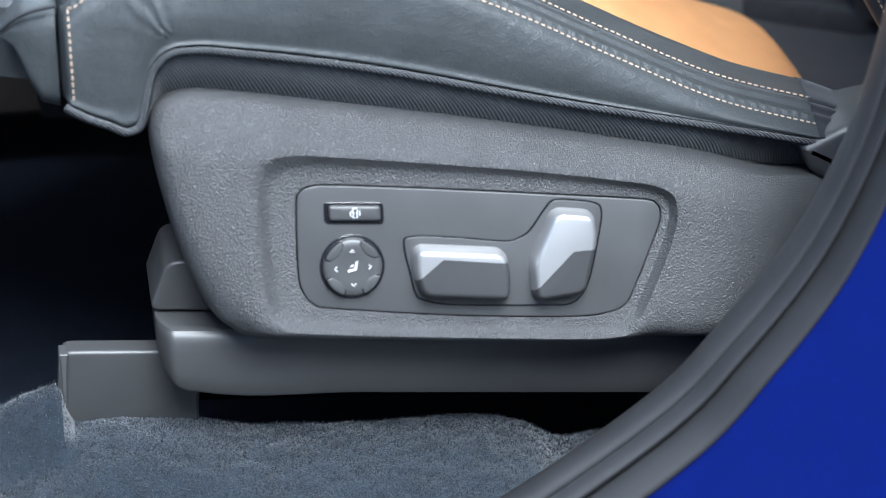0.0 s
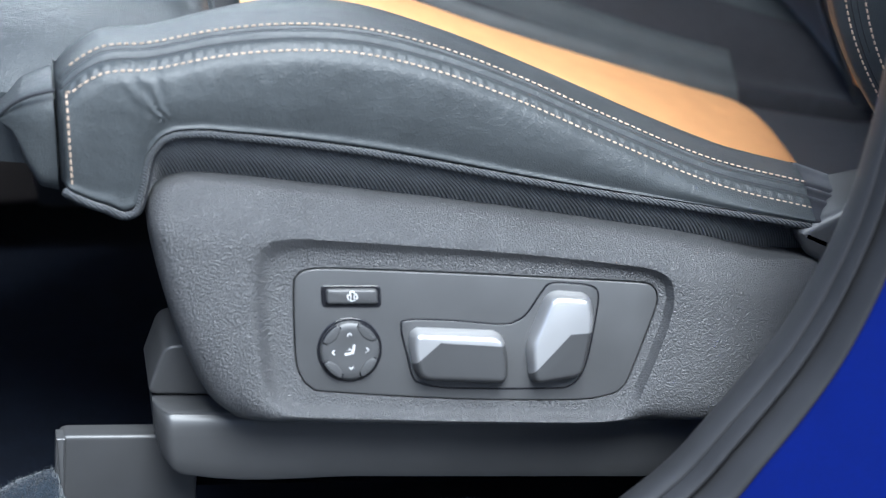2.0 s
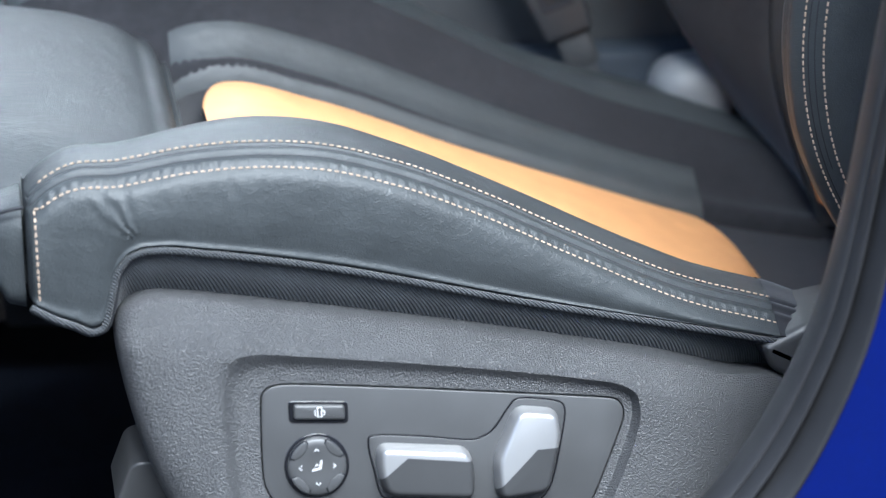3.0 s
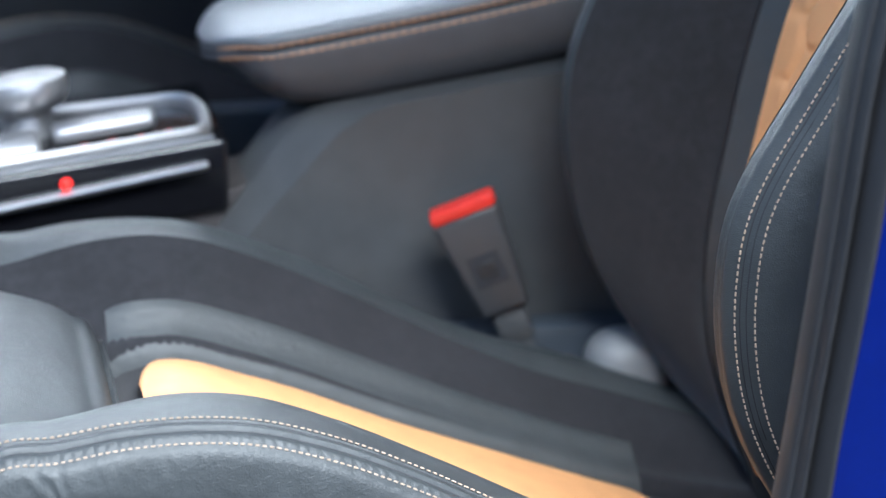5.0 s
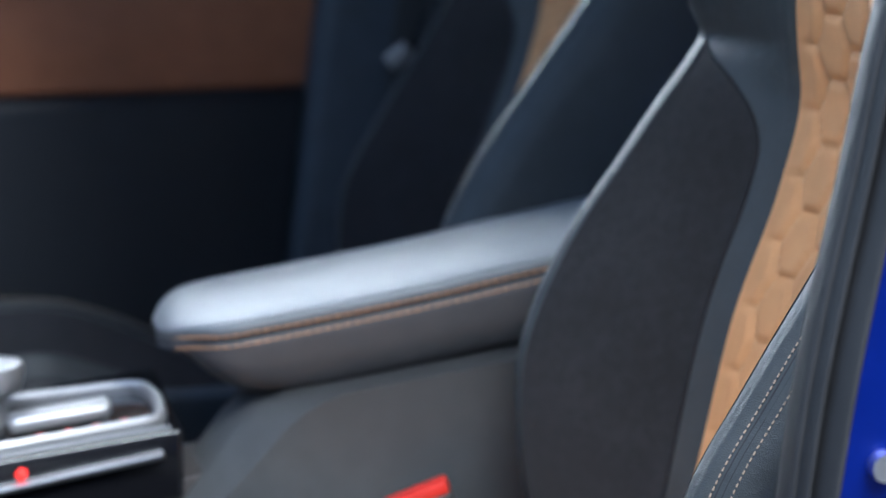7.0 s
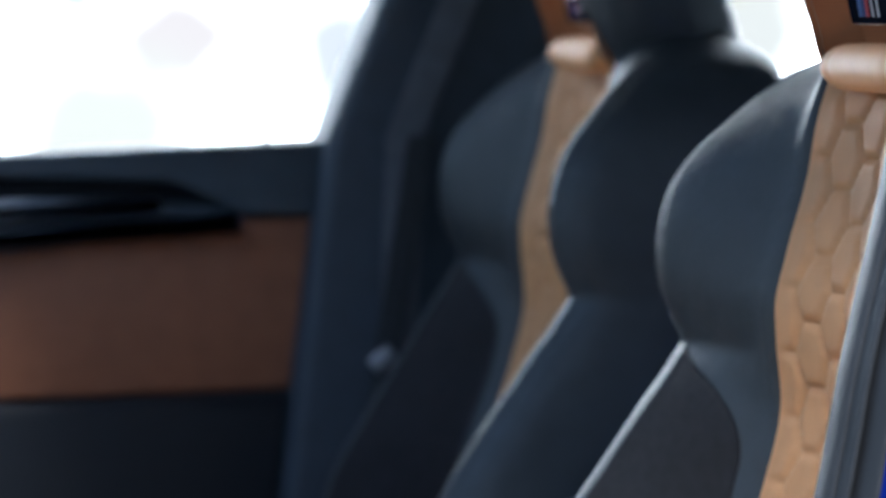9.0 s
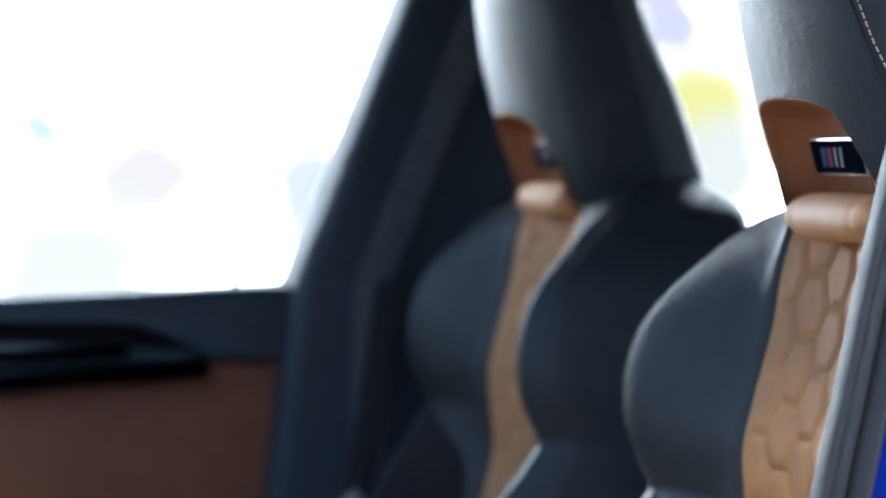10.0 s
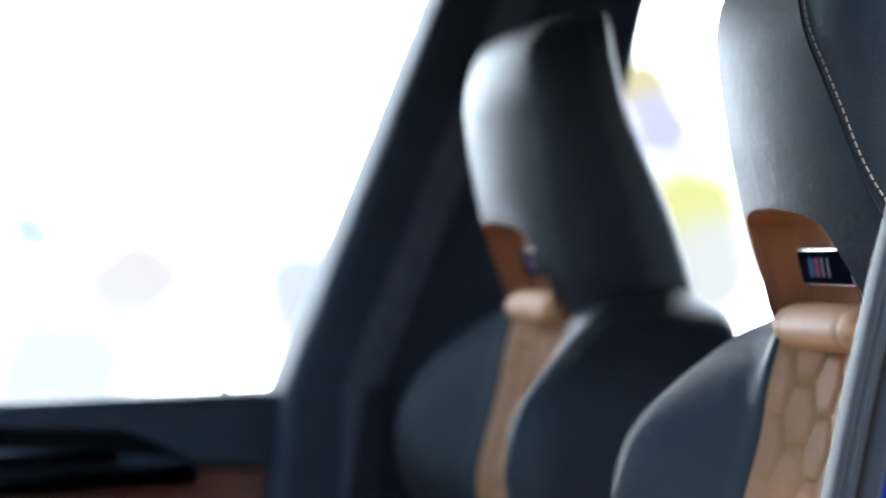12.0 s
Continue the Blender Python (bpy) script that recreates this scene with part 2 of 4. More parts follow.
def bolster_section(x, mirror):
    zl, zs, zc, zi = z_low(x), z_stitch(x) + .004, z_crest(x), z_seat(x)
    end = max(0.0, (-.1605 - x) / .0045)
    o = .004 * end + .030 * end ** 4
    g = zs - zl - .0055
    pts = [(.040, zl - .012), (.0045 + o, zl), (.0024 + o, zl + .14 * g), (.0020 + o, zl + .5 * g), (.0062 + o, zl + .9 * g), (.0125 + o, zs - .003), (.016 + o, zs), (.0205 + o, zs + .0005), (.0225 + o, zs + .0035), (.0255 + o, zs + .004), (.0275 + o, zs + .0035), (.030 + o, zs + .0055), (.042 + o, max(zc - .001, zs + .0065)), (.056, max(zc, zs + .007)), (.075, zc - .003), (.100, zc * .62 + zi * .38), (.125, zc * .25 + zi * .75), (.142, zi + .004), (.148, zi - .03)]
    return [(x, YC + (YC - y) if mirror else y, z) for y, z in pts]


def crease(x, z):
    """Soft folds of the leather round the front corner of the skirt, and short pulls under the seam."""
    dx, dz = x + .100, z - .744
    r, th = math.hypot(dx, dz), math.atan2(dz, dx)
    fan = math.exp(-((th - 2.35) / .75) ** 2) * math.exp(-(r / .034) ** 2) * min(1, r / .006)
    d = .0011 * fan * math.sin(15 * th + 3 * noise.noise(Vector((x * 90, 0, z * 90))))
    below = z_stitch(x) - z
    pull = math.exp(-((below - .012) / .012) ** 2) * math.exp(-((x + .05) / .06) ** 2)
    return d + .0009 * pull * max(0, noise.noise(Vector((x * 170 + z * 60, 3, z * 22))) - .12)


def turned(x, y, z, sg):
    """The cushion's front corner falls back from the side."""
    k = 16 * max(0.0, -.166 - x) ** 2
    return (x, y - sg * k, z - .5 * k)


def seat_cushion(seat, outer):
    xs = np.r_[np.linspace(-.165, -.159, 10), np.linspace(-.157, -.05, 90), np.linspace(-.048, .32, 184)]
    for mirror in (False, True):
        rows = [bolster_section(x, mirror) for x in (np.r_[xs, np.linspace(.325, .44, 24)] if mirror else xs[xs < .290])]
        face = [spl(r[:8], 56 if not mirror else 26) for r in rows]
        if not mirror:
            for r in face:
                for q in r:
                    q[1] += crease(q[0], q[2])
                    gather = math.exp(-((q[2] - z_stitch(q[0]) - .0032) / .0022) ** 2)
                    q[1] -= .0007 * gather * math.sin(q[0] * 2 * math.pi / .0066)
        part("side_bolster", sheet(face), LEATHER, seat, "dark blue-grey leather bolster with tan stitching")
        part("bolster_top", sheet([spl(r[7:15], 30) for r in rows]), LEATHER, seat)
        part("bolster_inside", sheet([spl(r[14:], 16) for r in rows]), SUEDE if mirror else LEATHER, seat, "charcoal suede inner face" if mirror else "")
        for k, off in ((5, -.0012), (11, .0)):
            line = [Vector(r[k]) + Vector((0, (.001 if mirror else -.001), off + .0006)) for r in rows if -.157 < r[0][0] < .285]
            if k == 5 and not mirror:
                sec = spl(bolster_section(-.1588, False)[1:7], 20)
                line = [Vector(q) + Vector((-.0002, -.0006, 0)) for q in sec[1:-2]] + line
            if mirror == (outer > 0):
                part("stitching", stitches(line), THREAD, seat, "contrasting tan thread")
        for k in (7, 10):
            part("seam", tube([Vector(r[k]) + Vector((0, 0, -.0002)) for r in rows[6:-8]], .0007, 5), DARK_THREAD, seat)
        low = [Vector(r[1]) + Vector((0, .001 if mirror else -.001, -.001)) for r in rows[4:]]
        away = np.gradient(np.array([(p.x, p.z) for p in low]), axis=0)
        away = [Vector((d[1], 0, -d[0])).normalized() for d in away]
        part("piping", tube([p + Vector((0, .0012 if mirror else -.0012, 0)) + a * .0008 for p, a in zip(low, away)], .0021, 12), PIPING, seat, "woven black piping")
        part("piping_seam", tube([p + Vector((0, -.0012 if mirror else .0012, 0)) + a * .0036 for p, a in zip(low, away)], .0012, 8), DARK_THREAD, seat)
        part("stitching", stitches([p + Vector((0, -.0030 if mirror else .0030, -.0056)) for p in low[100:]], .003, .0012, .0006), DARK_THREAD, seat)
    # black fabric drawn round the rear end of the near bolster
    rows = []
    for x in np.linspace(.283, .41, 56):
        e = (x - .283) / .127
        sec = spl(bolster_section(min(x, .31), False)[1:16], 60)
        fall = .030 * e ** 1.5
        rows.append([(x, q[1] - .0016 + .010 * e * e, q[2] + .0010 - fall - .0012 * math.sin(e * 17 + q[1] * 90) * e) for q in sec])
    part("end_wrap", sheet(rows), SUEDE, seat, "black fabric wrap at the rear of the bolster")
    # fabric skirt under the leather
    rows = []
    for x in np.linspace(-.1165, .31, 120):
        a = z_low(x) - .001
        b = min(z_trim(x) - .035, a - .012)
        away = 2.6 * max(0.0, x - .195) ** 2
        rows.append([(x, y + away, z) for y, z in spl([(.012 - away, a + .004), (.0045, a - .001), (.0055, a * .5 + z_trim(x) * .5), (.0095, z_trim(x) - .003), (.030, b)], 18)])
    part("fabric_skirt", sheet(rows), FABRIC, seat, "black twill fabric skirt")
    # tan middle
    rows = []
    for x in np.r_[np.linspace(-.040, -.014, 16), np.linspace(-.010, .345, 84)]:
        e = max(0.0, (x - .30) / .045)
        hw = .096 * math.sqrt(max(1 - e ** 3, 0.02)) * math.sqrt(max(1 - max(0.0, (-.018 - x) / .024) ** 2.6, 0.05))
        row = []
        for s in np.linspace(-1, 1, 40):
            z = z_seat(x) + .004 + .004 * (1 - s * s) - .010 * abs(s) ** 12 - .016 * max(0, e) ** 6
            row.append((x, YC + s * hw, z))
        rows.append(row)
    part("seat_insert", sheet(rows), TAN, seat, "tan leather seat insert")
    rows = [[(x, YC + s * .17, z_seat(x) - .012 + .03 * abs(s) ** 3) for s in np.linspace(-1, 1, 24)] for x in np.linspace(-.06, .46, 40)]
    part("cushion_rear", sheet(rows), SUEDE, seat, "charcoal suede cushion base")
    # leather strips between insert and bolsters
    for sg in (-1, 1):
        rows = []
        for x in np.linspace(-.055, .33, 60):
            zi = z_seat(x)
            zc = z_crest(x)
            rows.append([(x, YC + sg * d, z) for d, z in spl([(.098, zi - .008), (.104, zi + .006), (.118, zi * .82 + zc * .18 + .004), (.134, zi * .56 + zc * .44 + .001), (.138, zi * .56 + zc * .44 - .012)], 14)])
        part("leather_strip", sheet(rows), LEATHER, seat, "dark leather strip beside the insert")
    # thigh support in front
    zt = curve([(-.37, .68), (-.355, .73), (-.32, .762), (-.25, .776), (-.16, .777), (-.11, .766), (-.08, .752), (-.062, .732), (-.055, .70), (-.053, .64)])
    rows = []
    for x in np.r_[np.linspace(-.37, -.09, 40), np.linspace(-.085, -.053, 16)]:
        w = .19 if x > -.165 else .19 - .04 * min(1, (-.165 - x) / .1)
        row = [(x, YC + s * w, zt(x) - .035 * abs(s) ** 5) for s in np.linspace(-1, 1, 40)]
        rows.append([(x, YC - w, .70)] + row + [(x, YC + w, .70)])
    part("thigh_support", sheet(rows), LEATHER, seat, "pale-lit dark leather thigh support")
    for sg in (-1, 1):
        m = Matrix.Translation((0, YC, 0)) @ Matrix.Diagonal((1, -sg, 1, 1))
        rows = []
        for x in np.linspace(-.1665, -.1985, 18):
            zt = float(np.interp(-x, (.1665, .185, .1985), (.760, .7565, .748)))
            zb = float(np.interp(-x, (.1665, .177, .184, .191, .1985), (.694, .697, .712, .735, .745)))
            rows.append([turned(x, YC + sg * (.222 - .012 * abs(2 * w - 1) ** 6), zb + (zt - zb) * w, sg) for w in np.linspace(0, 1, 22)] + [turned(x, YC + sg * .16, zt - .004, sg)])
        part("front_corner", sheet(rows), LEATHER, seat)
        seam = lambda pts, o: [turned(x, YC + sg * o, z, sg) for x, z in spl(pts, 14)]
        part("seam", tube(seam([(-.165, .7610), (-.180, .7585), (-.190, .7545), (-.1975, .7490)], .2215), .0012, 5), DARK_THREAD, seat)
    part("seat_pan", box(-.08, .42, .05, .44, .530, .565, .01), SMOOTH, seat, "black plastic seat pan")


x_front = curve([(.56, .45), (.61, .405), (.66, .368), (.707, .335), (.76, .309), (.811, .297), (.855, .294), (.9, .298), (.93, .308), (.993, .340), (1.039, .372), (1.085, .404), (1.115, .426), (1.131, .4345), (1.145, .428), (1.165, .420), (1.20, .415), (1.23, .419), (1.254, .428), (1.28, .447), (1.296, .463), (1.325, .497), (1.348, .535), (1.36, .56)])
x_ins = curve([(.58, .425), (.64, .405), (.70, .392), (.778, .393), (.86, .409), (.941, .428), (1.036, .461), (1.096, .474), (1.14, .470), (1.169, .469), (1.205, .477), (1.26, .492), (1.30, .499), (1.335, .510), (1.37, .525)])
x_rear = curve([(.56, .52), (.8, .52), (1.0, .545), (1.2, .605), (1.3, .632), (1.335, .630), (1.362, .595)])
half_w = curve([(.56, .235), (.9, .245), (1.12, .245), (1.2, .247), (1.25, .242), (1.3, .222), (1.335, .185), (1.35, .150), (1.362, .11)])
INS = .099            # half width of the quilted middle


set_back = curve([(.56, 0), (.72, -.006), (.80, -.0075), (.84, -.0065), (.88, -.004), (.92, .001), (.96, .0075), (1.0, .0085), (1.04, .005), (1.10, 0), (1.36, 0)])


def back_section(z, near=False):
    xf, xi, xr, w = x_front(z), x_ins(z), x_rear(z), half_w(z)
    if near:
        xf += set_back(z)
    k = (w - INS) / (.245 - INS)
    xf = min(xf, xr - .05)
    pts = [(.097, xi + .012), (.101, xi + .002), (.107, xi - .004), (.124, xi * .80 + xf * .20), (.150, xi * .50 + xf * .50), (.178, xi * .2 + xf * .8), (.200, xf + .001), (.213, xf), (.2180, xf + .0022), (.2225, xf + .0072), (.2248, xf + .0095), (.2268, xf + .0105), (.2281, xf + .0125), (.2316, xf + .0165), (.2400, xf + .040), (.247, xf * .4 + xr * .6), (.243, xr - .02), (.228, xr - .003), (.18, xr + .004), (.0, xr + .012)]
    return [(INS + (d - INS) * k if d > INS else d, x) for d, x in pts]


def hex_height(u, v, a, b):
    """Height 0..1 of a stretched honeycomb quilt: u across, v along."""
    best, second = 9.0, 9.0
    ci = round(u / a)
    for i in (ci - 1, ci, ci + 1):
        off = (i % 2) * 0.5
        cj = round(v / b - off)
        for j in (cj - 1, cj, cj + 1):
            du, dv = abs(u / a - i) * 1.05, abs(v / b - off - j)
            d = max(dv, 0.5 * dv + 0.78 * du)
            if d < best:
                best, second = d, best
            elif d < second:
                second = d
    return min(1.0, (second - best) / 0.26)


wing_edge = curve([(.56, .119), (1.0, .119), (1.03, .120), (1.066, .126), (1.092, .144), (1.107, .164), (1.120, .188), (1.130, .204), (1.14, .21)])


def seat_back(seat, outer):
    zs = np.r_[np.linspace(.58, 1.04, 62), np.linspace(1.046, 1.362, 90)]
    lo = [z for z in zs if z <= 1.1325]
    for sg in (-1, 1):
        near = sg == outer
        sec = {z: spl(back_section(z, near), 200) for z in zs}
        n_side = {z: int(np.argmax(sec[z][:, 0])) for z in zs}

        def at(z, d):
            s = sec[z][:n_side[z] + 1]
            return float(np.interp(d, s[:, 0], s[:, 1]))

        def skin(zz, d0, d1, n, sink=0.0):
            rows = []
            for z in zz:
                a, b = d0(z), d1(z)
                row = []
                for s in np.linspace(0, 1, n):
                    d = a + (b - a) * s
                    row.append((at(z, d) + sink * min(1, 8 * s, 8 * (1 - s)) - sink, YC + sg * d, z))
                rows.append(row)
            return sheet(rows)
        k = {z: (half_w(z) - INS) / (.245 - INS) for z in zs}
        e0 = lambda z: INS + (.197 - INS) * k[z]
        e1 = lambda z: INS + (.2248 - INS) * k[z]
        we = lambda z: min(wing_edge(z), e0(z) - .0005) if z < 1.128 else e0(z)
        part("inner_strip", skin(zs, lambda z: .0975, we, 30), LEATHER, seat, "smooth dark leather wing and inner strip")
        part("bolster_panel", skin([z for z in lo if z < 1.1285], we, e0, 22, .0015), SUEDE, seat, "charcoal suede bolster panel")
        part("bolster_edge", skin(zs, e0, e1, 26), LEATHER, seat, "dark leather bolster edge")
        rows = []
        for z in zs:
            s = sec[z]
            i0 = int(np.searchsorted(s[:n_side[z], 0], e1(z)))
            q = even(np.vstack([[e1(z), at(z, e1(z))], s[max(i0, 1):]]), .0005)
            idx = np.linspace(0, len(q) - 1, 60).astype(int)
            rows.append([(x, YC + sg * d, z) for d, x in q[idx]])
        part("back_side", sheet(rows), LEATHER, seat)
        P = lambda z, i, dx=0.0, dd=0.0: Vector((back_section(z, near)[i][1] + dx, YC + sg * (back_section(z, near)[i][0] + dd), z))
        if sg == outer:
            for i, dx in ((9, -.0005), (13, .0)):
                part("stitching", stitches([P(z, i, dx, .0006) for z in zs if .66 < z < 1.20]), THREAD, seat, "contrasting tan thread")
            for i in (10, 12):
                part("seam", tube([P(z, i, .0002, -.0002) for z in zs if .64 < z < 1.22], .0006, 5), DARK_THREAD, seat)
        line = [(at(z, we(z)) + .0004, YC + sg * we(z), z) for z in lo if .66 < z < 1.1285]
        part("seam", tube(line, .0011, 6), DARK_THREAD, seat)
        line = [(at(z, e0(z)) + .0003, YC + sg * e0(z), z) for z in lo if z > .64]
        part("seam", tube(line, .0009, 6), DARK_THREAD, seat)
        if sg == -outer:
            line = [(at(z, e0(z) + .012) - .0004, YC + sg * (e0(z) + .012), z) for z in zs if 1.15 < z < 1.34]
            part("seam", tube(line, .0005, 5), DARK_THREAD, seat)
    # quilted middle
    rows = []
    for z in np.linspace(.60, 1.352, 330):
        xi = x_ins(z)
        row = []
        for s in np.linspace(-1, 1, 90):
            d = s * (INS + .002)
            dep = .030 * (1 - abs(s) ** 2.2)
            puff = .0046 * hex_height(d + .006, z - .60, .0245, .0465) ** .7 * min(1, (1 - abs(s)) / .16)
            row.append((xi + dep - puff, YC + d, z))
        rows.append(row)
    part("back_insert", sheet(rows), TAN, seat, "tan leather with stretched honeycomb quilting")
    # thread in the long zigzag seams of the quilting
    a, b = .0245, .0465
    for i in range(-4, 4):
        pts = []
        for j in range(0, 17):
            for u, v in ((i + .653, (i % 2) * .5 + j), (i + .347, (i % 2) * .5 + j + .5)):
                d, z = u * a - .006, v * b + .60
                if .62 < z < 1.34:
                    w = d / (INS + .002)
                    pts.append((x_ins(z) + .030 * (1 - abs(w) ** 2.2) - .0009, YC + d, z))
        if abs(pts[0][1] - YC) < INS - .012:
            part("quilt_stitching", stitches(pts, .0030, .0030, .0005), TAN_THREAD, seat, "pale tan thread")


COLOURS = {}
BADGE_BLACK = material("badge_black", (.006, .007, .012), .9, var=.05, spec=.0)


def badge_colour(c):
    if c not in COLOURS:
        COLOURS[c] = material("badge_colour", c, .8, var=.02, spec=.1)
    return COLOURS[c]


def headrest(seat, outer):
    xf = curve([(1.325, .512), (1.339, .503), (1.364, .494), (1.40, .484), (1.43, .477), (1.462, .470), (1.511, .463), (1.545, .459), (1.572, .463), (1.592, .476), (1.606, .496), (1.615, .525), (1.618, .545)])
    xr = curve([(1.325, .640), (1.36, .633), (1.40, .619), (1.43, .608), (1.46, .595), (1.49, .581), (1.52, .567), (1.56, .556), (1.59, .553), (1.606, .553), (1.615, .552), (1.618, .548)])
    wd = curve([(1.325, .118), (1.36, .128), (1.42, .136), (1.50, .138), (1.56, .131), (1.59, .115), (1.606, .092), (1.615, .055), (1.618, .01)])
    top = 1.4195
    arch_w = curve([(1.325, .092), (1.351, .090), (1.381, .083), (1.404, .072), (1.42, .060)])

    def arch(z):
        if z >= top:
            return 0.0
        a = arch_w(z)
        t = max(0, (z - (top - .016)) / .016)
        return a * max(1 - t ** 3, 0) ** .5

    def outside(z):
        """Half section from the arch's edge round the side to the back."""
        a, w, f, r = arch(z), wd(z), xf(z), xr(z)
        c = min(.054, (r - f) * .45)
        g = -.024 * min(1, max(0, (1.60 - z) / .08))
        e = max(w - c * .62, .004)
        a = min(a, e * .9)
        pts = [(a + (e - a) * s, f + g * (1 - ((a + (e - a) * s) / e) ** 2)) for s in (0, .2, .4, .6, .8, 1)]
        pts += [(w - c * .26, f + c * .20), (w - c * .05, f + c * .62), (w, f + c * 1.2), (w - c * .02, f * .4 + r * .6), (w - c * .5, r - c * .25), (w * .5, r), (0, r + .002)]
        return spl(pts, 56)
    zs = np.r_[np.linspace(1.325, 1.39, 22), top - .022 * np.linspace(1, 0, 26)[1:] ** 1.8, np.linspace(top + .004, 1.58, 36), np.linspace(1.584, 1.618, 22)]
    bm = bmesh.new()
    for sg in (-1, 1):
        sheet([[(x, YC + sg * d, z) for d, x in outside(z)] for z in zs], bm=bm)
    bmesh.ops.remove_doubles(bm, verts=bm.verts, dist=.0002)
    head = part("headrest", bm, LEATHER, seat, "smooth dark leather headrest")
    rows = []
    for z in [q for q in zs if q <= top]:
        a = arch(z)
        f = outside(z)[0][1]
        deep = .032 * min(1, (top - z) / .012) ** .5
        rows.append([(f + deep * min(1, (1 - abs(s)) / .16) ** .6, YC + s * a, z) for s in np.r_[np.linspace(-1, -.8, 12), np.linspace(-.75, .75, 20), np.linspace(.8, 1, 12)]])
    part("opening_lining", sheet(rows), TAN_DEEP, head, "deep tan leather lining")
    edge = [(outside(z)[0][1] + .004, YC + sg * (arch(z) - .0035), z) for sg in (1, -1) for z in ([q for q in zs if 1.34 < q < top - .001][::sg])]
    part("stitching", stitches(edge, .0026, .0012, .0004), THREAD, head)
    # lower roll
    rows = []
    for y in np.linspace(-1, 1, 40):
        e = (1 - abs(y) ** 8) ** .5 if abs(y) < 1 else .15
        pinch = 1 - .12 * math.exp(-((abs(y) - .62) / .03) ** 2)
        rows.append([(.508 - .022 * e * pinch * math.cos(w), YC + y * .083, 1.338 + .017 * e * pinch * math.sin(w)) for w in np.linspace(-2.2, 2.2, 22)])
    part("lower_roll", sheet(rows), TAN, head, "tan leather roll under the headrest opening")
    # badge
    m = pose(.506, YC, 1.381, 0, 0, 0) @ pose(0, 0, 0, 0, -14, 0) @ pose(0, 0, 0, 0, 0, -90)
    badge = part("badge", plate(rounded([(-.046, -.0135), (.046, -.0135), (.046, .0135), (-.046, .0135)], .004), -.006, .004, .0012, m), CHROME, head, "metal-framed badge with coloured stripes")
    part("badge_face", plate(rounded([(-.0445, -.0115), (.0445, -.0115), (.0445, .0115), (-.0445, .0115)], .003), -.0068, -.0055, .0003, m), BADGE_BLACK, badge)
    for i, mat in enumerate((badge_colour((.02, .06, .17)), badge_colour((.015, .025, .10)), badge_colour((.22, .02, .03)))):
        x = -.027 + i * .0065
        part("stripe", plate([(x, -.0068), (x + .0058, -.0068), (x + .0075, .0068), (x + .0017, .0068)], -.0073, -.0064, .0002, m), mat, badge)
    for x in (-.004, .006):
        part("stripe", plate([(x, -.0068), (x + .0040, -.0068), (x + .0057, .0068), (x + .0017, .0068)], -.0073, -.0064, .0002, m), badge_colour((.20, .20, .22)), badge)
    # stitched line round the headrest's side
    for sg in (-1, 1):
        if sg != outer:
            continue
        across = curve([(1.345, .132), (1.406, .128), (1.446, .119), (1.494, .106), (1.555, .080), (1.60, .045)])

        def on_skin(z, d, lift):
            s = outside(z)
            m = int(np.argmax(s[:, 0]))
            d = min(d, s[m, 0] - .0005)
            return Vector((float(np.interp(d, s[:m + 1, 0], s[:m + 1, 1])) - lift, YC + sg * d, z))
        zl = np.linspace(1.345, 1.585, 90)
        part("stitching", stitches([on_skin(z, across(z), .0006) for z in zl], .0040, .0018, .0008), THREAD, head, "tan stitched line")
        part("seam", tube([on_skin(z, across(z) - .006, .0002) for z in zl], .0010, 5), DARK_THREAD, head)


# ---- seat side with its switches ----
LEAN = 16.0
MT = pose(-.0050, -.042, .6150, -LEAN) @ Matrix.Diagonal((.9715, .9715, .9715, 1))


def V(z):
    return .905 * (z - .593)


def flat(pts):
    return [(x, V(z)) for x, z in pts]


TRIM_LINE = flat([(-.1150, .695), (-.109, .711), (-.095, .7190), (-.072, .7175), (-.02, .707), (.092, .683), (.213, .653), (.266, .640), (.305, .640), (.335, .625), (.33, .575), (.29, .535), (.233, .524), (.165, .528), (.05, .536), (-.055, .547), (-.076, .555), (-.090, .574), (-.1045, .617), (-.1140, .666)])
RECESS_LINE = flat([(-.057, .655), (-.051, .668), (-.038, .6715), (-.015, .6695), (.093, .653), (.165, .639), (.188, .632), (.196, .620), (.193, .596), (.176, .553), (.168, .540), (.155, .533), (.10, .537), (-.03, .552), (-.046, .557), (-.054, .570), (-.058, .61)])
PANEL_LINE = flat([(-.0335, .636), (-.031, .645), (-.024, .6485), (-.008, .648), (.059, .640), (.127, .631), (.174, .6245), (.184, .6215), (.1875, .614), (.185, .602), (.170, .564), (.164, .553), (.154, .548), (.129, .547), (.059, .554), (-.015, .565), (-.026, .569), (-.032, .577), (-.0345, .592)])


def by_angle(pts, centre, n):
    p = spl(pts, 800, True) - np.array(centre)
    a = np.arctan2(p[:, 1], p[:, 0])
    o = np.argsort(a)
    w = np.linspace(-math.pi, math.pi, n, endpoint=False)
    a3 = np.r_[a[o] - 2 * math.pi, a[o], a[o] + 2 * math.pi]
    p3 = np.vstack([p[o]] * 3)
    return np.stack([np.interp(w, a3, p3[:, k]) for k in (0, 1)], 1) + np.array(centre)


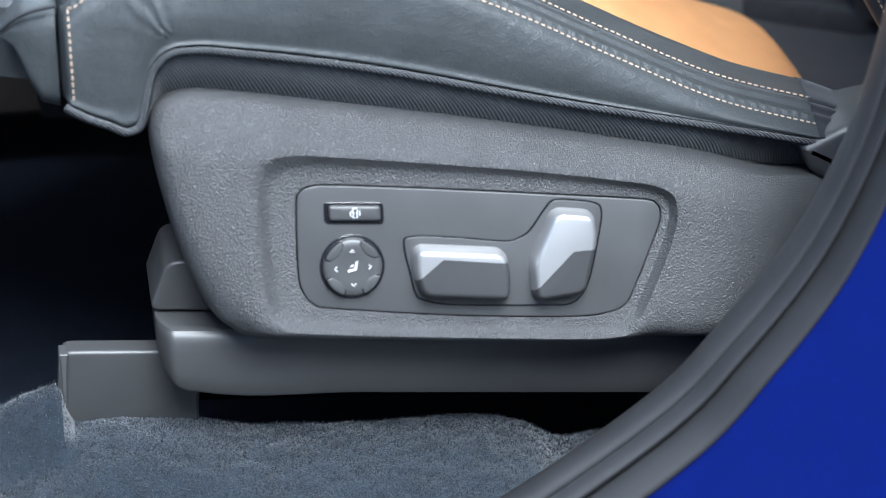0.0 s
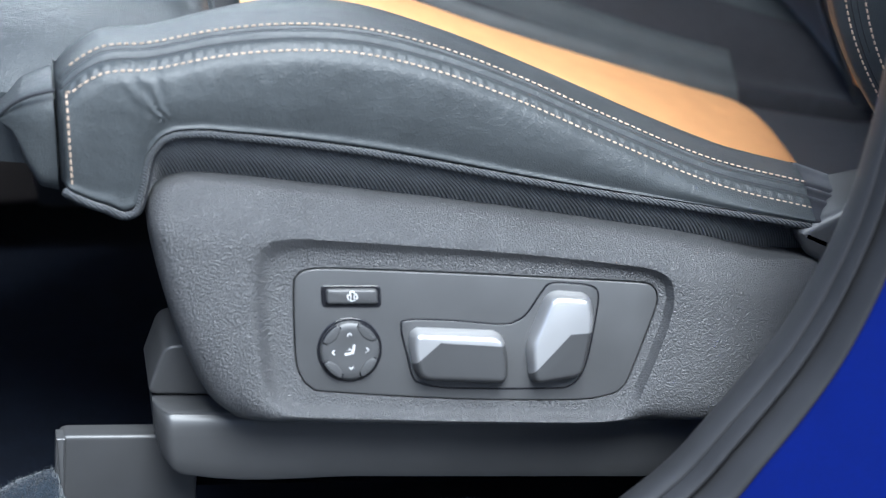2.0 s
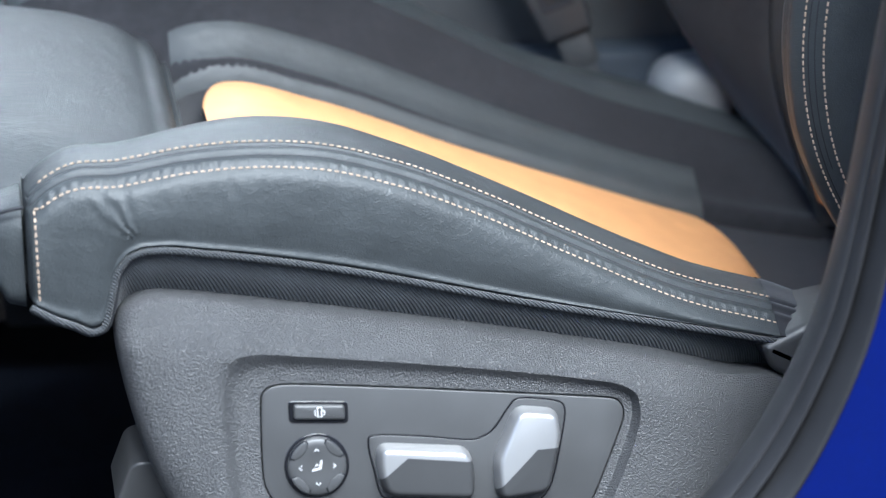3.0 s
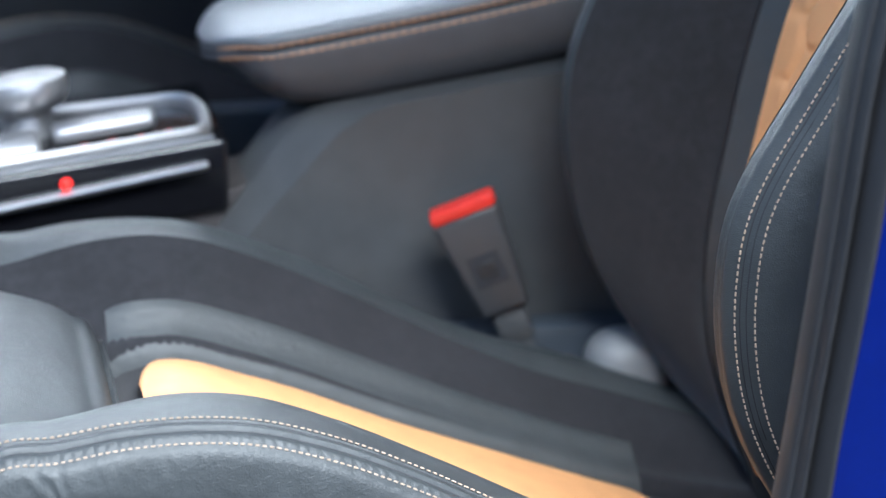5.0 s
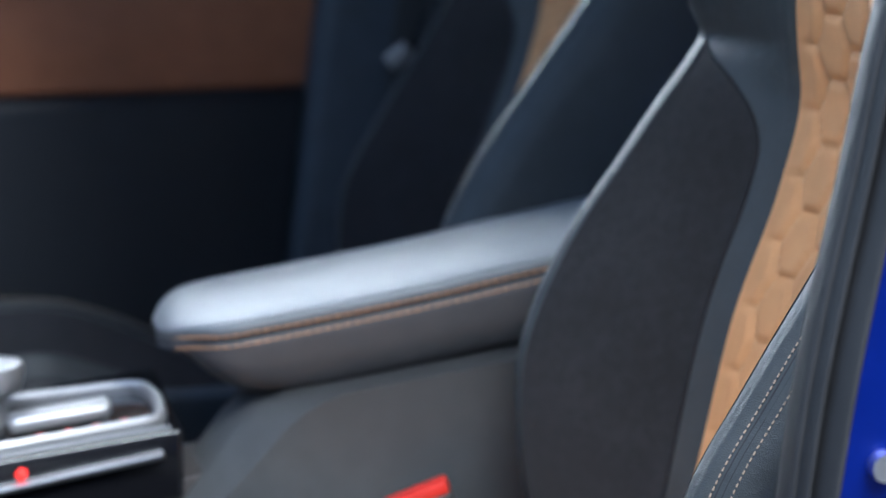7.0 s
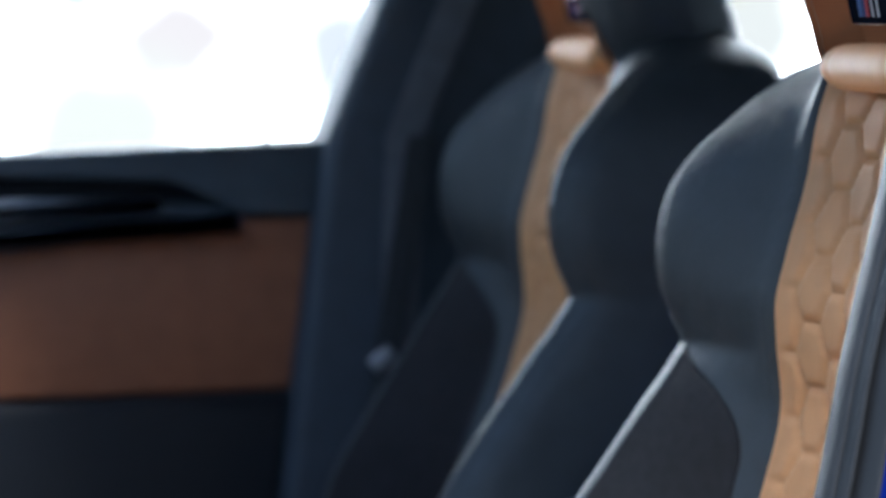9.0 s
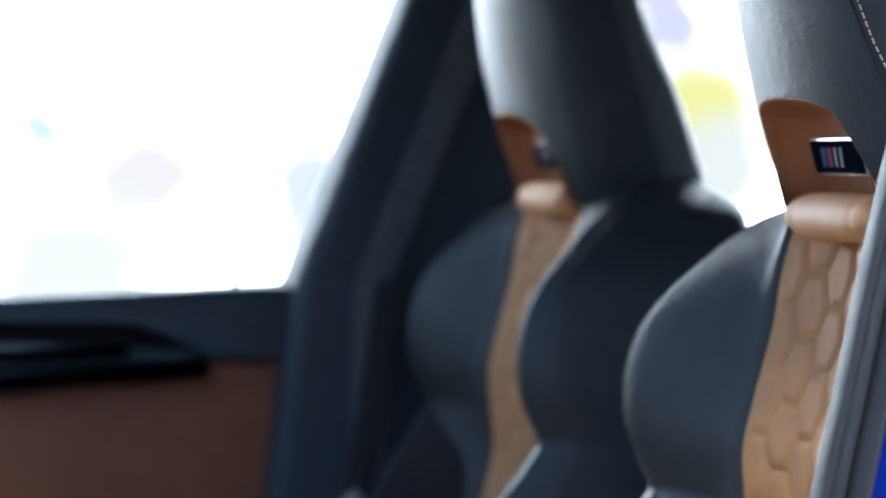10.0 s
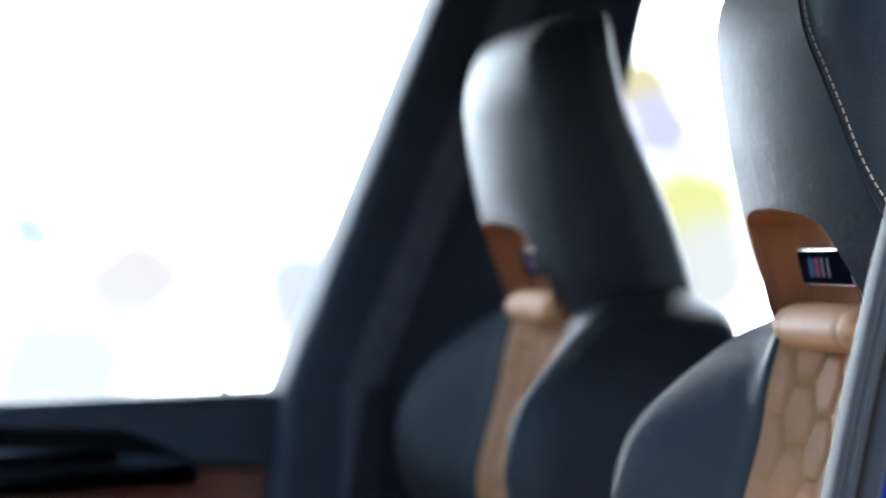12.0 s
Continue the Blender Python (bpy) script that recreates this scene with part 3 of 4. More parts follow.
def side_trim(seat):
    c, n = (.077, .004), 360
    a, r, p = (by_angle(q, c, n) for q in (TRIM_LINE, RECESS_LINE, PANEL_LINE))
    gap = np.linalg.norm(r - a, axis=1)[:, None]
    to = lambda d, most: a + (r - a) * np.minimum(d / gap, most)
    rings = [(a, .05), (a, .016), (to(.0008, .05), .010), (to(.003, .14), .0045), (to(.007, .28), .0000), (to(.013, .44), -.0030), (a * .45 + r * .55, -.0060), (a * .2 + r * .8, -.0082), (a * .06 + r * .94, -.0088), (r * .97 + p * .03, -.0084), (r * .84 + p * .16, -.0060), (r * .68 + p * .32, -.0028), (r * .55 + p * .45, -.0014), (r * .3 + p * .7, -.0010), (inset(p, -.0005), -.0008), (p, -.0002), (p, .008)]
    def bowed(x, y, z):
        """The upper margin leans further in, and the rear end turns away."""
        e = .38 * max(0.0, z - (V(.668) - .157 * (x + .04))) + 2.8 * max(0.0, x - .195) ** 2
        return (x, y + e, z - .37 * e)
    bm = sheet([[bowed(x, y, z) for x, z in ring] for ring, y in rings], True)
    bm.transform(MT)
    trim = part("side_trim", bm, GRAIN, seat, "grained dark grey plastic side trim")
    # hinge cover behind the trim
    part("hinge_cover", plate(rounded([(.2715, .650), (.298, .662), (.36, .672), (.36, .60), (.30, .618), (.278, .634)], .004), -.002, .05, .006), SMOOTH, seat, "dark plastic hinge cover")
    panel = part("switch_panel", plate([tuple(q) for q in inset(p, .0007)], -.0012, .006, .0007, MT), SATIN, trim, "satin dark grey switch panel")
    isl = flat([(.030, .604), (.034, .610), (.060, .6075), (.090, .6025), (.100, .604), (.107, .609), (.116, .622), (.122, .6275), (.135, .6265), (.147, .6235), (.1505, .618), (.149, .605), (.143, .577), (.138, .564), (.130, .557), (.115, .557), (.059, .562), (.040, .567), (.0355, .572), (.033, .585)])
    isl = [tuple(q) for q in spl(isl, 160, True)]
    part("switch_island", plate(isl, -.0019, .003, .0009, MT), SATIN, panel, "raised surround of the seat switches")
    part("island_groove", tube([MT @ Vector((x, -.0013, z)) for x, z in isl + isl[:1]], .00075, 6), BLACK, panel)
    # memory button
    fr = rounded(flat([(-.0172, .6375), (.0187, .6345), (.0187, .6195), (-.0172, .6225)]), .0030)
    part("button_frame", plate(fr, -.0018, .004, .0006, MT), BLACK, panel)
    bt = rounded(flat([(-.0142, .6350), (.0165, .6325), (.0165, .6225), (-.0142, .6250)]), .0022)
    button = part("memory_button", plate(bt, -.0046, .004, .0016, MT), SATIN, panel, "rectangular seat memory button")
    bm = bmesh.new()
    ic = lambda q: [MT @ Vector((.0012 + x, -.0047, V(.6288) + z)) for x, z in q]
    tube(ic([(-.0012, .0030), (.0012, .0030), (.0014, .0018), (.0010, .0004), (.0013, -.0026), (-.0013, -.0026), (-.0010, .0004), (-.0014, .0018), (-.0012, .0030)]), .00030, 4, bm)
    tube(ic([(-.0024, .0016), (-.0030, 0), (-.0024, -.0018)]), .00030, 4, bm)
    tube(ic([(.0024, .0016), (.0030, 0), (.0024, -.0018)]), .00030, 4, bm)
    part("icon", bm, PRINT, button, "small white printed symbol")
    # round four-way switch
    cx, cz = -.0018, V(.5928)
    circ = lambda r, n=64: [(cx + r * math.cos(w), cz + r * math.sin(w)) for w in np.linspace(0, 2 * math.pi, n, endpoint=False)]
    part("switch_ring", plate(circ(.0197), -.0017, .004, .0006, MT), BLACK, panel)
    dial_rows = [[(x, .004, z) for x, z in circ(.0178)]] + [[(x, y, z) for x, z in circ(r)] for r, y in ((.0178, -.0030), (.0172, -.0042), (.0160, -.0050), (.0125, -.0054), (.008, -.0050), (.003, -.0047), (.0004, -.0047))]
    bm = sheet(dial_rows, True, True)
    bm.transform(MT)
    dial = part("round_switch", bm, SATIN, panel, "round four-way lumbar switch")
    for q in (45, 135, 225, 315):
        w = [radians(q + s) for s in np.linspace(-24, 24, 9)]
        poly = [(cx + .0172 * math.cos(t), cz + .0172 * math.sin(t)) for t in w]
        i0 = (cx + .0112 * math.cos(radians(q)), cz + .0112 * math.sin(radians(q)))
        a0 = (cx + .0138 * math.cos(w[-1]), cz + .0138 * math.sin(w[-1]))
        b0 = (cx + .0138 * math.cos(w[0]), cz + .0138 * math.sin(w[0]))
        poly = rounded(poly + [a0, i0, b0], .0012, 4)
        part("corner_groove", plate([tuple(t) for t in inset(poly, -.0006)], -.0052, -.002, .0002, MT), BLACK, dial)
        part("corner_pad", plate(poly, -.0061, -.002, .0007, MT), SATIN, dial)
    bm = bmesh.new()
    ic = lambda q, y=-.0058: [MT @ Vector((cx + x, y, cz + z)) for x, z in q]
    for q in (0, 90, 180, 270):
        r = Matrix.Rotation(radians(q), 2)
        tube(ic([tuple(r @ Vector(v)) for v in ((.0094, .0014), (.0110, 0), (.0094, -.0014))]), .00028, 4, bm)
    tube(ic([(.0030, .0036), (.0019, -.0014), (-.0032, -.0024)], -.0050), .00030, 4, bm)
    tube(ic([(.0022, .0036), (.0012, -.0008), (-.0032, -.0015)], -.0050), .00026, 4, bm)
    tube(ic([(-.0012, .0002), (-.0002, .0018), (.0006, .0004)], -.0050), .00026, 4, bm)
    part("icon", bm, PRINT, dial, "white printed seat symbol and arrows")

    # two formed switches, each half satin metal
    def formed(name, outline, cuts, label):
        n = 120
        poly = [tuple(q) for q in even(rounded(outline, .0075, 10) + [rounded(outline, .0075, 10)[0]], .0006)[:-1]]
        prof = [(0, .003), (0, -.0030), (.0006, -.0065), (.0014, -.0098), (.0022, -.0119), (.0030, -.0131), (.0040, -.0137), (.0050, -.0139)]

        def full():
            return sheet([[(x, y, z) for x, z in inset(poly, d)] for d, y in prof], True, True)

        def keep(bm, p, d, above):
            nrm = Vector((-d[1], 0, d[0])).normalized()
            if not above:
                nrm = -nrm
            bmesh.ops.bisect_plane(bm, geom=bm.verts[:] + bm.edges[:] + bm.faces[:], plane_co=Vector((p[0], 0, p[1])), plane_no=nrm, clear_inner=True)
            bmesh.ops.holes_fill(bm, edges=[e for e in bm.edges if e.is_boundary])
            return bm
        (p1, d1), (p2, d2) = cuts
        low = keep(keep(full(), p1, d1, False), p2, d2, False)
        low.transform(MT)
        body = part(name, low, SMOOTH, panel, label)
        up = bmesh.new()
        for b in (keep(full(), p2, d2, True), keep(keep(full(), p1, d1, True), p2, d2, False)):
            me = bpy.data.meshes.new("tmp")
            b.to_mesh(me)
            up.from_mesh(me)
            bpy.data.meshes.remove(me)
            b.free()
        bmesh.ops.remove_doubles(up, verts=up.verts, dist=.00005)
        up.transform(MT)
        part("metal_cap", up, SILVER, body, "satin chrome cap")
        return body
    o1 = flat([(.0345, .6055), (.0895, .5985), (.0935, .584), (.0925, .5625), (.0375, .5695), (.0335, .588)])
    q = lambda x, z: (x, V(z))
    formed("cushion_switch", o1, [(q(.044, .5890), (1.0, .78)), (q(.055, .5950), (1.0, -.135))], "sliding cushion switch in black and satin metal")
    o2 = flat([(.1195, .6235), (.1455, .6195), (.147, .600), (.1385, .5635), (.106, .5605), (.1045, .588)])
    formed("backrest_switch", o2, [(q(.122, .5855), (1.0, .95)), (q(.130, .5945), (1.0, .02))], "upright backrest switch in black and satin metal")
    return trim


cover_low = curve([(-.1205, .556), (-.119, .549), (-.115, .5405), (-.108, .5335), (-.098, .5305), (.0, .5210), (.18, .5040), (.36, .487)])


def seat_rails(seat):
    for mirror in (False, True):
        m = Matrix.Identity(4) if not mirror else Matrix.Translation((0, 2 * YC, 0)) @ Matrix.Diagonal((1, -1, 1, 1))
        rows = []
        for x in np.r_[np.linspace(-.1205, -.09, 24), np.linspace(-.085, .36, 30)]:
            zt = .5685 - .0885 * (x + .06)
            zb = cover_low(x)
            q = max(0.0, (-.110 - x) / .0105)
            y0 = -.030 + .014 * q * q
            rows.append([(x, y, z) for y, z in spl([(.03, zt), (y0 + .012, zt), (y0 + .005, zt - .002), (y0 + .0015, zt - .007), (y0, zt - .014)], 16).tolist() + [(y0, zt * .3 + zb * .7), (y0 + .0003, zb + .003), (y0 + .0014, zb + .0008), (y0 + .004, zb), (.03, zb)]])
        cov = sheet(rows, True, True)
        cov.transform(m)
        part("rail_cover", cov, SMOOTH, seat, "black plastic seat rail cover")
        part("cover_step", plate(rounded([(-.124, .576), (-.112, .607), (-.06, .607), (-.06, .570)], .007), -.006, .045, .002, m), SMOOTH, seat)
        part("rail_end", plate(rounded([(-.1765, .5480), (-.094, .5415), (-.0975, .482), (-.181, .488)], .006), .002, .016, .0025, m), SMOOTH, seat, "dark metal seat rail end with scuffs")
        part("rail_edge", plate(rounded([(-.1785, .5475), (-.1725, .547), (-.1765, .500), (-.1822, .500)], .001), .0, .012, .0012, m), SATIN, seat)
        part("seat_rail", plate([(-.10, .540), (.40, .510), (.40, .455), (-.10, .49)], .030, .045, .002, m), BLACK, seat)


def front_seat(label, switches, outer):
    seat = thing("car_seat", label, "car seat", "front seats")
    seat_cushion(seat, outer)
    seat_back(seat, outer)
    headrest(seat, outer)
    seat_rails(seat)
    if switches:
        side_trim(seat)
    return seat


driver = front_seat("dark leather sports seat with tan quilted insert and switches", True, -1)
passenger = front_seat("dark leather sports seat with tan insert beyond the console", False, 1)
passenger.location = (.002, SPACING, 0)


# ---- car body round the near door opening ----
BODY_Y = -.16
seal_in = spl([(-.60, .415), (-.30, .418), (-.10, .430), (.00, .458), (.073, .497), (.154, .555), (.192, .596), (.232, .650), (.260, .711), (.2735, .765), (.2845, .84), (.2945, .92), (.304, 1.0), (.3135, 1.057), (.329, 1.132), (.340, 1.192), (.355, 1.257), (.371, 1.330), (.392, 1.413), (.43, 1.53), (.47, 1.64)], 240)


def frame_normals(p):
    d = np.gradient(p, axis=0)
    d /= np.linalg.norm(d, axis=1)[:, None]
    return np.stack([d[:, 1], -d[:, 0]], 1)


nrm_in = frame_normals(seal_in)
flare = curve([(.41, 1.6), (.50, 1.6), (.54, 1.5), (.61, 1.28), (.69, 1.1), (.75, 1.0), (.82, .9), (.9, 1.0), (1.05, 1.08), (1.26, .85), (1.64, .85)])
broad = np.array([flare(p[1]) for p in seal_in])


def swept(profile, n, closed=True):
    """profile of (outwards in the opening's plane, y) swept along the door opening."""
    pr = spl(profile, n, closed)
    return sheet([[(p[0] + q[0] * o * w, y, p[1] + q[1] * o * w) for o, y in pr] for p, q, w in zip(seal_in, nrm_in, broad)], closed)


opening = thing("door_seal", "grey rubber door seal along the open door frame", "door seal", kind="structure")
part("inner_lip", swept([(0.0000, -.118), (0.0004, -.126), (0.0025, -.131), (0.0050, -.131), (0.0067, -.125), (0.0050, -.112), (0.0017, -.110)], 36), RUBBER, opening)
part("seal_bulb", swept([(0.0042, -.128), (0.0053, -.137), (0.0076, -.1415), (0.0099, -.139), (0.0111, -.131), (0.0092, -.120), (0.0059, -.119)], 40), RUBBER, opening, "rounded grey rubber bulb")
part("outer_lip", swept([(0.0107, -.130), (0.0118, -.142), (0.0143, -.150), (0.0172, -.155), (0.0197, -.154), (0.0206, -.146), (0.0185, -.132), (0.0143, -.122)], 44), RUBBER, opening)

body = thing("car_body", "glossy blue painted door frame and sill", "car", kind="structure")
rows = []
for p, q, w in zip(seal_in, nrm_in, broad):
    rows.append([(p[0] + q[0] * o * w, y, p[1] + q[1] * o * w) for o, y in spl([(.008, -.100), (.016, -.118), (.0185, -.146), (.0205, -.151), (.026, -.1525), (.07, -.156), (.115, -.163), (.130, -.180), (.138, -.205), (.17, -.212), (.34, -.215)], 50)])
part("door_frame", sheet(rows), PAINT, body, "blue metallic painted pillar and sill")
bolt_m = pose(.342, -.158, .972, 90, 0, 0)
bm = bmesh.new()
bmesh.ops.create_cone(bm, cap_ends=True, segments=24, radius1=.0085, radius2=.0078, depth=.008, matrix=bolt_m)
part("striker_bolt", bm, CHROME, body, "small round metal bolt")

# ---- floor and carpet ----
# near-black navy: the footwell's deep shade is put into this carpet colour
SHADED_CARPET = material("shaded_carpet", (.006, .008, .014), 1.0, var=.3, var_scale=300, spec=.1)
floor = thing("floor", "blue-grey carpeted car floor", "floor", kind="structure")
front_z = curve([(-.60, .43), (-.30, .455), (-.22, .482), (-.18, .4965), (-.10, .494), (-.07, .4865), (.0, .481), (.095, .4745), (.108, .470), (.122, .4605), (.16, .461), (.25, .455), (.5, .45)])
swell = curve([(-.60, .0), (-.30, .010), (-.24, .026), (-.215, .031), (-.197, .031), (-.185, .030), (-.179, .027), (-.174, .004), (-.170, .0), (-.1, .0), (.5, .0)])


def carpet_z(x, y):
    h, up = front_z(x), max(0, swell(x))
    if y < 0:
        z = h - (h - .425) * (-y / .125) ** 1.8
    elif x > -.10:
        z = h - 1.3 * max(0, y - .006)
    else:
        z = h - max(0, y - .004) * min(1.6, (-.10 - x) / .04)
    s = min(1, max(0, (y + .035) / .035))
    return z + up * s * s * (3 - 2 * s) + .0012 * noise.noise(Vector((x * 60, y * 60, 1)))


rows = []
rng = np.random.RandomState(4)
for x in np.linspace(-.60, .50, 330):
    row = [(x, y, carpet_z(x, y) + rng.uniform(-.0006, .0006)) for y in np.linspace(-.125, .07, 70)]
    rows.append(row)
part("carpet", sheet(rows), CARPET, floor, "blue-grey velour carpet")
me = bpy.data.meshes.new("pile")
cx = rng.uniform(-.30, .22, 70000)
cyy = rng.uniform(-.11, .03, 70000)
vv = np.zeros((70000, 3, 3))
for i in range(70000):
    x, y = cx[i], cyy[i]
    z = carpet_z(x, y)
    a = rng.uniform(0, 6.28)
    vv[i] = [[x - .00035 * math.cos(a), y - .00035 * math.sin(a), z - .0005], [x + .00035 * math.cos(a), y + .00035 * math.sin(a), z - .0005], [x + rng.normal(0, .0007), y + rng.normal(0, .0007), z + rng.uniform(.0008, .0022)]]
me.from_pydata(vv.reshape(-1, 3).tolist(), [], np.arange(210000).reshape(-1, 3).tolist())
me.materials.append(CARPET)
pile = new("pile", me)
pile.parent = floor
tagged(pile, "short fibres of the carpet", kind="stuff")
part("carpet_base", box(-1.2, 1.9, -.10, 1.5, .36, .40), SHADED_CARPET, floor, "carpet under the seats, footwell shade in its colour")

# ---- centre console ----
console = thing("centre_console", "dark grey centre console with slanted front edge", "centre console")
cy = .535
outer_line = rounded([(.030, .42), (.020, .715), (.104, .826), (.135, .8415), (.308, .8655), (.62, .905), (.62, .42)], [.004, .02, .03, .03, .02, .01, .004], 8)
inner_line = rounded([(.072, .42), (.056, .738), (.140, .830), (.170, .8465), (.320, .8690), (.61, .902), (.61, .42)], [.004, .02, .03, .03, .02, .01, .004], 8)
rows = [[(x, y, z) for x, z in line] for line, y in ((outer_line, cy + .10), (outer_line, cy + .028), ([(u * .96 + a * .04, v * .96 + b * .04) for (u, v), (a, b) in zip(outer_line, inner_line)], cy + .0262), ([(u * .04 + a * .96, v * .04 + b * .96) for (u, v), (a, b) in zip(outer_line, inner_line)], cy + .001), (inner_line, cy))]
part("side_wall", sheet(rows, True, True), CONSOLE, console, "matt grey console side with a chamfered front edge")
# added dark block filling the shaded gap between seat and console
part("gap_filler", box(.02, .46, .494, .534, .50, .675, .008), TRIM, console, "added dark filler in the shaded gap beside the seat")
part("front_wall", plate([(-.80, .45), (-.80, .752), (-.10, .748), (.03, .772), (.14, .80), (.14, .45)], cy + .031, cy + .12, .004), material("brown_grey_trim", (.040, .034, .033), .7, var=.15), console, "brown-grey lower console side")
part("far_wall", box(-.8, .62, .74, .78, .45, .80, .01), TRIM, console)
arm = thing("armrest", "padded leather armrest with tan stitching on the console", "armrest")
top_z = curve([(.044, .882), (.060, .8905), (.094, .8960), (.142, .9030), (.187, .910), (.259, .922), (.345, .939), (.62, .990)])
foot_z = curve([(.044, .880), (.057, .874), (.083, .853), (.109, .840), (.136, .838), (.217, .847), (.309, .863), (.62, .91)])
nose = lambda x: (1 - (1 - min(1.0, max(.012, (x - .044) / .062))) ** 2.2) ** .5
# One leather in two tones: glare painted into the top, shade into the side.
ARM_LIT = material("lit_armrest_leather", (.21, .225, .24), .36, var=.08, bumps=(("voronoi", 700, .3, .0006),))
ARM_SHADED = material("shaded_armrest_leather", (.085, .082, .086), .55, var=.1, bumps=(("voronoi", 700, .4, .0008),))
top_rows, side_rows, seam_lines = [], [], ([], [], [])
for x in np.r_[np.linspace(.0445, .11, 26), np.linspace(.12, .62, 40)]:
    k, zt, zb = nose(x), top_z(x), foot_z(x)
    n0, n1 = .650 - .088 * k, .650 + .088 * k
    top_rows.append([(x, y, z) for y, z in spl([(n0, zt), (n0 + .004 * k, zt + .0045 * k), (n0 + .03 * k, zt + .009 * k), (.650, zt + .012 * k), (n1 - .03 * k, zt + .009 * k), (n1 - .004 * k, zt + .0045 * k), (n1, zt)], 40)])
    side = spl([(n0, zt), (n0 - .0015, zt - .004), (n0 - .0006, zt - .0075), (n0 - .003, zt - .012), (n0 - .004, zt * .72 + zb * .28), (n0 + .000, zt * .4 + zb * .6), (n0 + .012, zt * .12 + zb * .88), (n0 + .034 * k, zb)], 44)
    side_rows.append([(x, y, z) for y, z in side] + [(x, 1.30 - y, z) for y, z in side[::-1]])
    for line, h, d in zip(seam_lines, (.0045, .0125, .0078), (-.0022, -.0036, -.0008)):
        line.append((x, n0 + d, zt - h))
part("top_pad", sheet(top_rows), ARM_LIT, arm, "leather top pad, paled for the glare on it")
part("side_pad", sheet(side_rows, False, True), ARM_SHADED, arm, "leather side, a darker shaded copy of the top")
part("stitching", stitches(seam_lines[0][4:], .006, .002, .0011), ARM_THREAD, arm, "tan stitched line")
part("stitching", stitches(seam_lines[1][4:], .006, .002, .0011), ARM_THREAD, arm, "tan stitched line")
part("seam", tube(seam_lines[2], .0014, 6), DARK_THREAD, arm)

gear = thing("gear_selector_panel", "gloss black gear selector panel with chrome trim", "gear selector")
G = Matrix(((1, 0, 0, 0), (0, 1, 0, 0), (.126, 0, 1, .8165), (0, 0, 0, 1)))


def on_gear(b):
    b.transform(G)
    return b


part("top_plate", on_gear(box(-.75, .056, .560, .760, -.060, -.002, .005, 3)), BLACK, gear, "gloss black top plate")
strip = box(-.75, .040, .549, .560, -.004, .002, .002, 2)
strip.transform(Matrix(((1, 0, 0, 0), (0, 1, 0, 0), (.172, 0, 1, .7965), (0, 0, 0, 1))))
part("chrome_strip", strip, CHROME, gear)
part("edge_strip", on_gear(box(-.75, .046, .5595, .567, -.003, .001, .0015, 2)), PALE, gear, "grey edge strip")
loop = rounded([(-.135, .572), (.046, .572), (.050, .650), (.040, .700), (-.135, .735)], [.01, .02, .03, .03, .01], 8)
inner = [tuple(q) for q in inset(loop, .009)]
rows = [[(x, y, z) for x, y in ring] for ring, z in ((loop, -.003), (loop, .004), (inset(loop, .003), .007), (inset(loop, .006), .007), (inner, .004), (inner, -.003))]
part("chrome_frame", on_gear(sheet(rows, True)), SILVER, gear, "satin chrome frame")
part("chrome_lever", on_gear(box(-.075, .006, .612, .642, .000, .014, .006, 3)), SILVER, gear)
for x in (-.052, -.030, -.008, .014):
    part("indicator", on_gear(box(x - .003, x + .003, .590, .598, -.002, .003, .001, 1)), RED, gear)
bm = bmesh.new()
bmesh.ops.create_uvsphere(bm, u_segments=32, v_segments=16, radius=1, matrix=Matrix.Translation((-.092, .672, .036)) @ Matrix.Diagonal((.034, .032, .024, 1)))
for v in bm.verts:
    v.co.z = min(v.co.z, .046 + .1 * max(0, v.co.z - .046))
part("selector_knob", on_gear(bm), SILVER, gear)
bm = bmesh.new()
bmesh.ops.create_cone(bm, cap_ends=True, segments=24, radius1=.024, radius2=.016, depth=.036, matrix=Matrix.Translation((-.092, .672, .010)))
part("selector_stem", on_gear(bm), SILVER, gear)
part("round_control", on_gear(box(-.150, -.085, .585, .640, -.001, .012, .006, 3)), SILVER, gear)
bm = bmesh.new()
bmesh.ops.create_uvsphere(bm, u_segments=12, v_segments=8, radius=.0048, matrix=Matrix.Translation((-.069, .559, -.016)))
part("indicator", on_gear(bm), glow("red_indicator", (1, .02, .012), .5), gear, "small red indicator light")

# ---- seat belt buckle ----
buckle = thing("seat_belt_buckle", "black seat belt buckle with red release button", "seat belt buckle")
ax = Vector((.0345, -.004, -.082)).normalized()
wide = Vector((.052, -.012, .021)).normalized()
wide = (wide - ax * wide.dot(ax)).normalized()
nb = ax.cross(wide)
MB = Matrix.Translation((.2240, .487, .779)) @ Matrix((wide, nb, -ax)).transposed().to_4x4()
def on_buckle(b):
    b.transform(MB)
    return b
case = box(-.027, .027, -.010, .012, -.090, -.006, .005, 3)
for v in case.verts:
    v.co.x *= 1 + .30 * (v.co.z + .006) / .084
part("casing", on_buckle(case), material("buckle_black", (.042, .043, .046), .45, var=.1), buckle, "black plastic casing")
part("release_button", on_buckle(box(-.026, .026, -.009, .011, -.007, .004, .003, 2)), RED, buckle, "red release button")
for y in (-.0112, .0112):
    label_plate = part("window", on_buckle(box(-.0135, .0135, y - .0012, y + .0012, -.066, -.038, .001, 1)), DARK_THREAD, buckle)
    part("window_middle", on_buckle(box(-.007, .007, y - .0020, y + .0020, -.059, -.045, .001, 1)), RUBBER, label_plate)
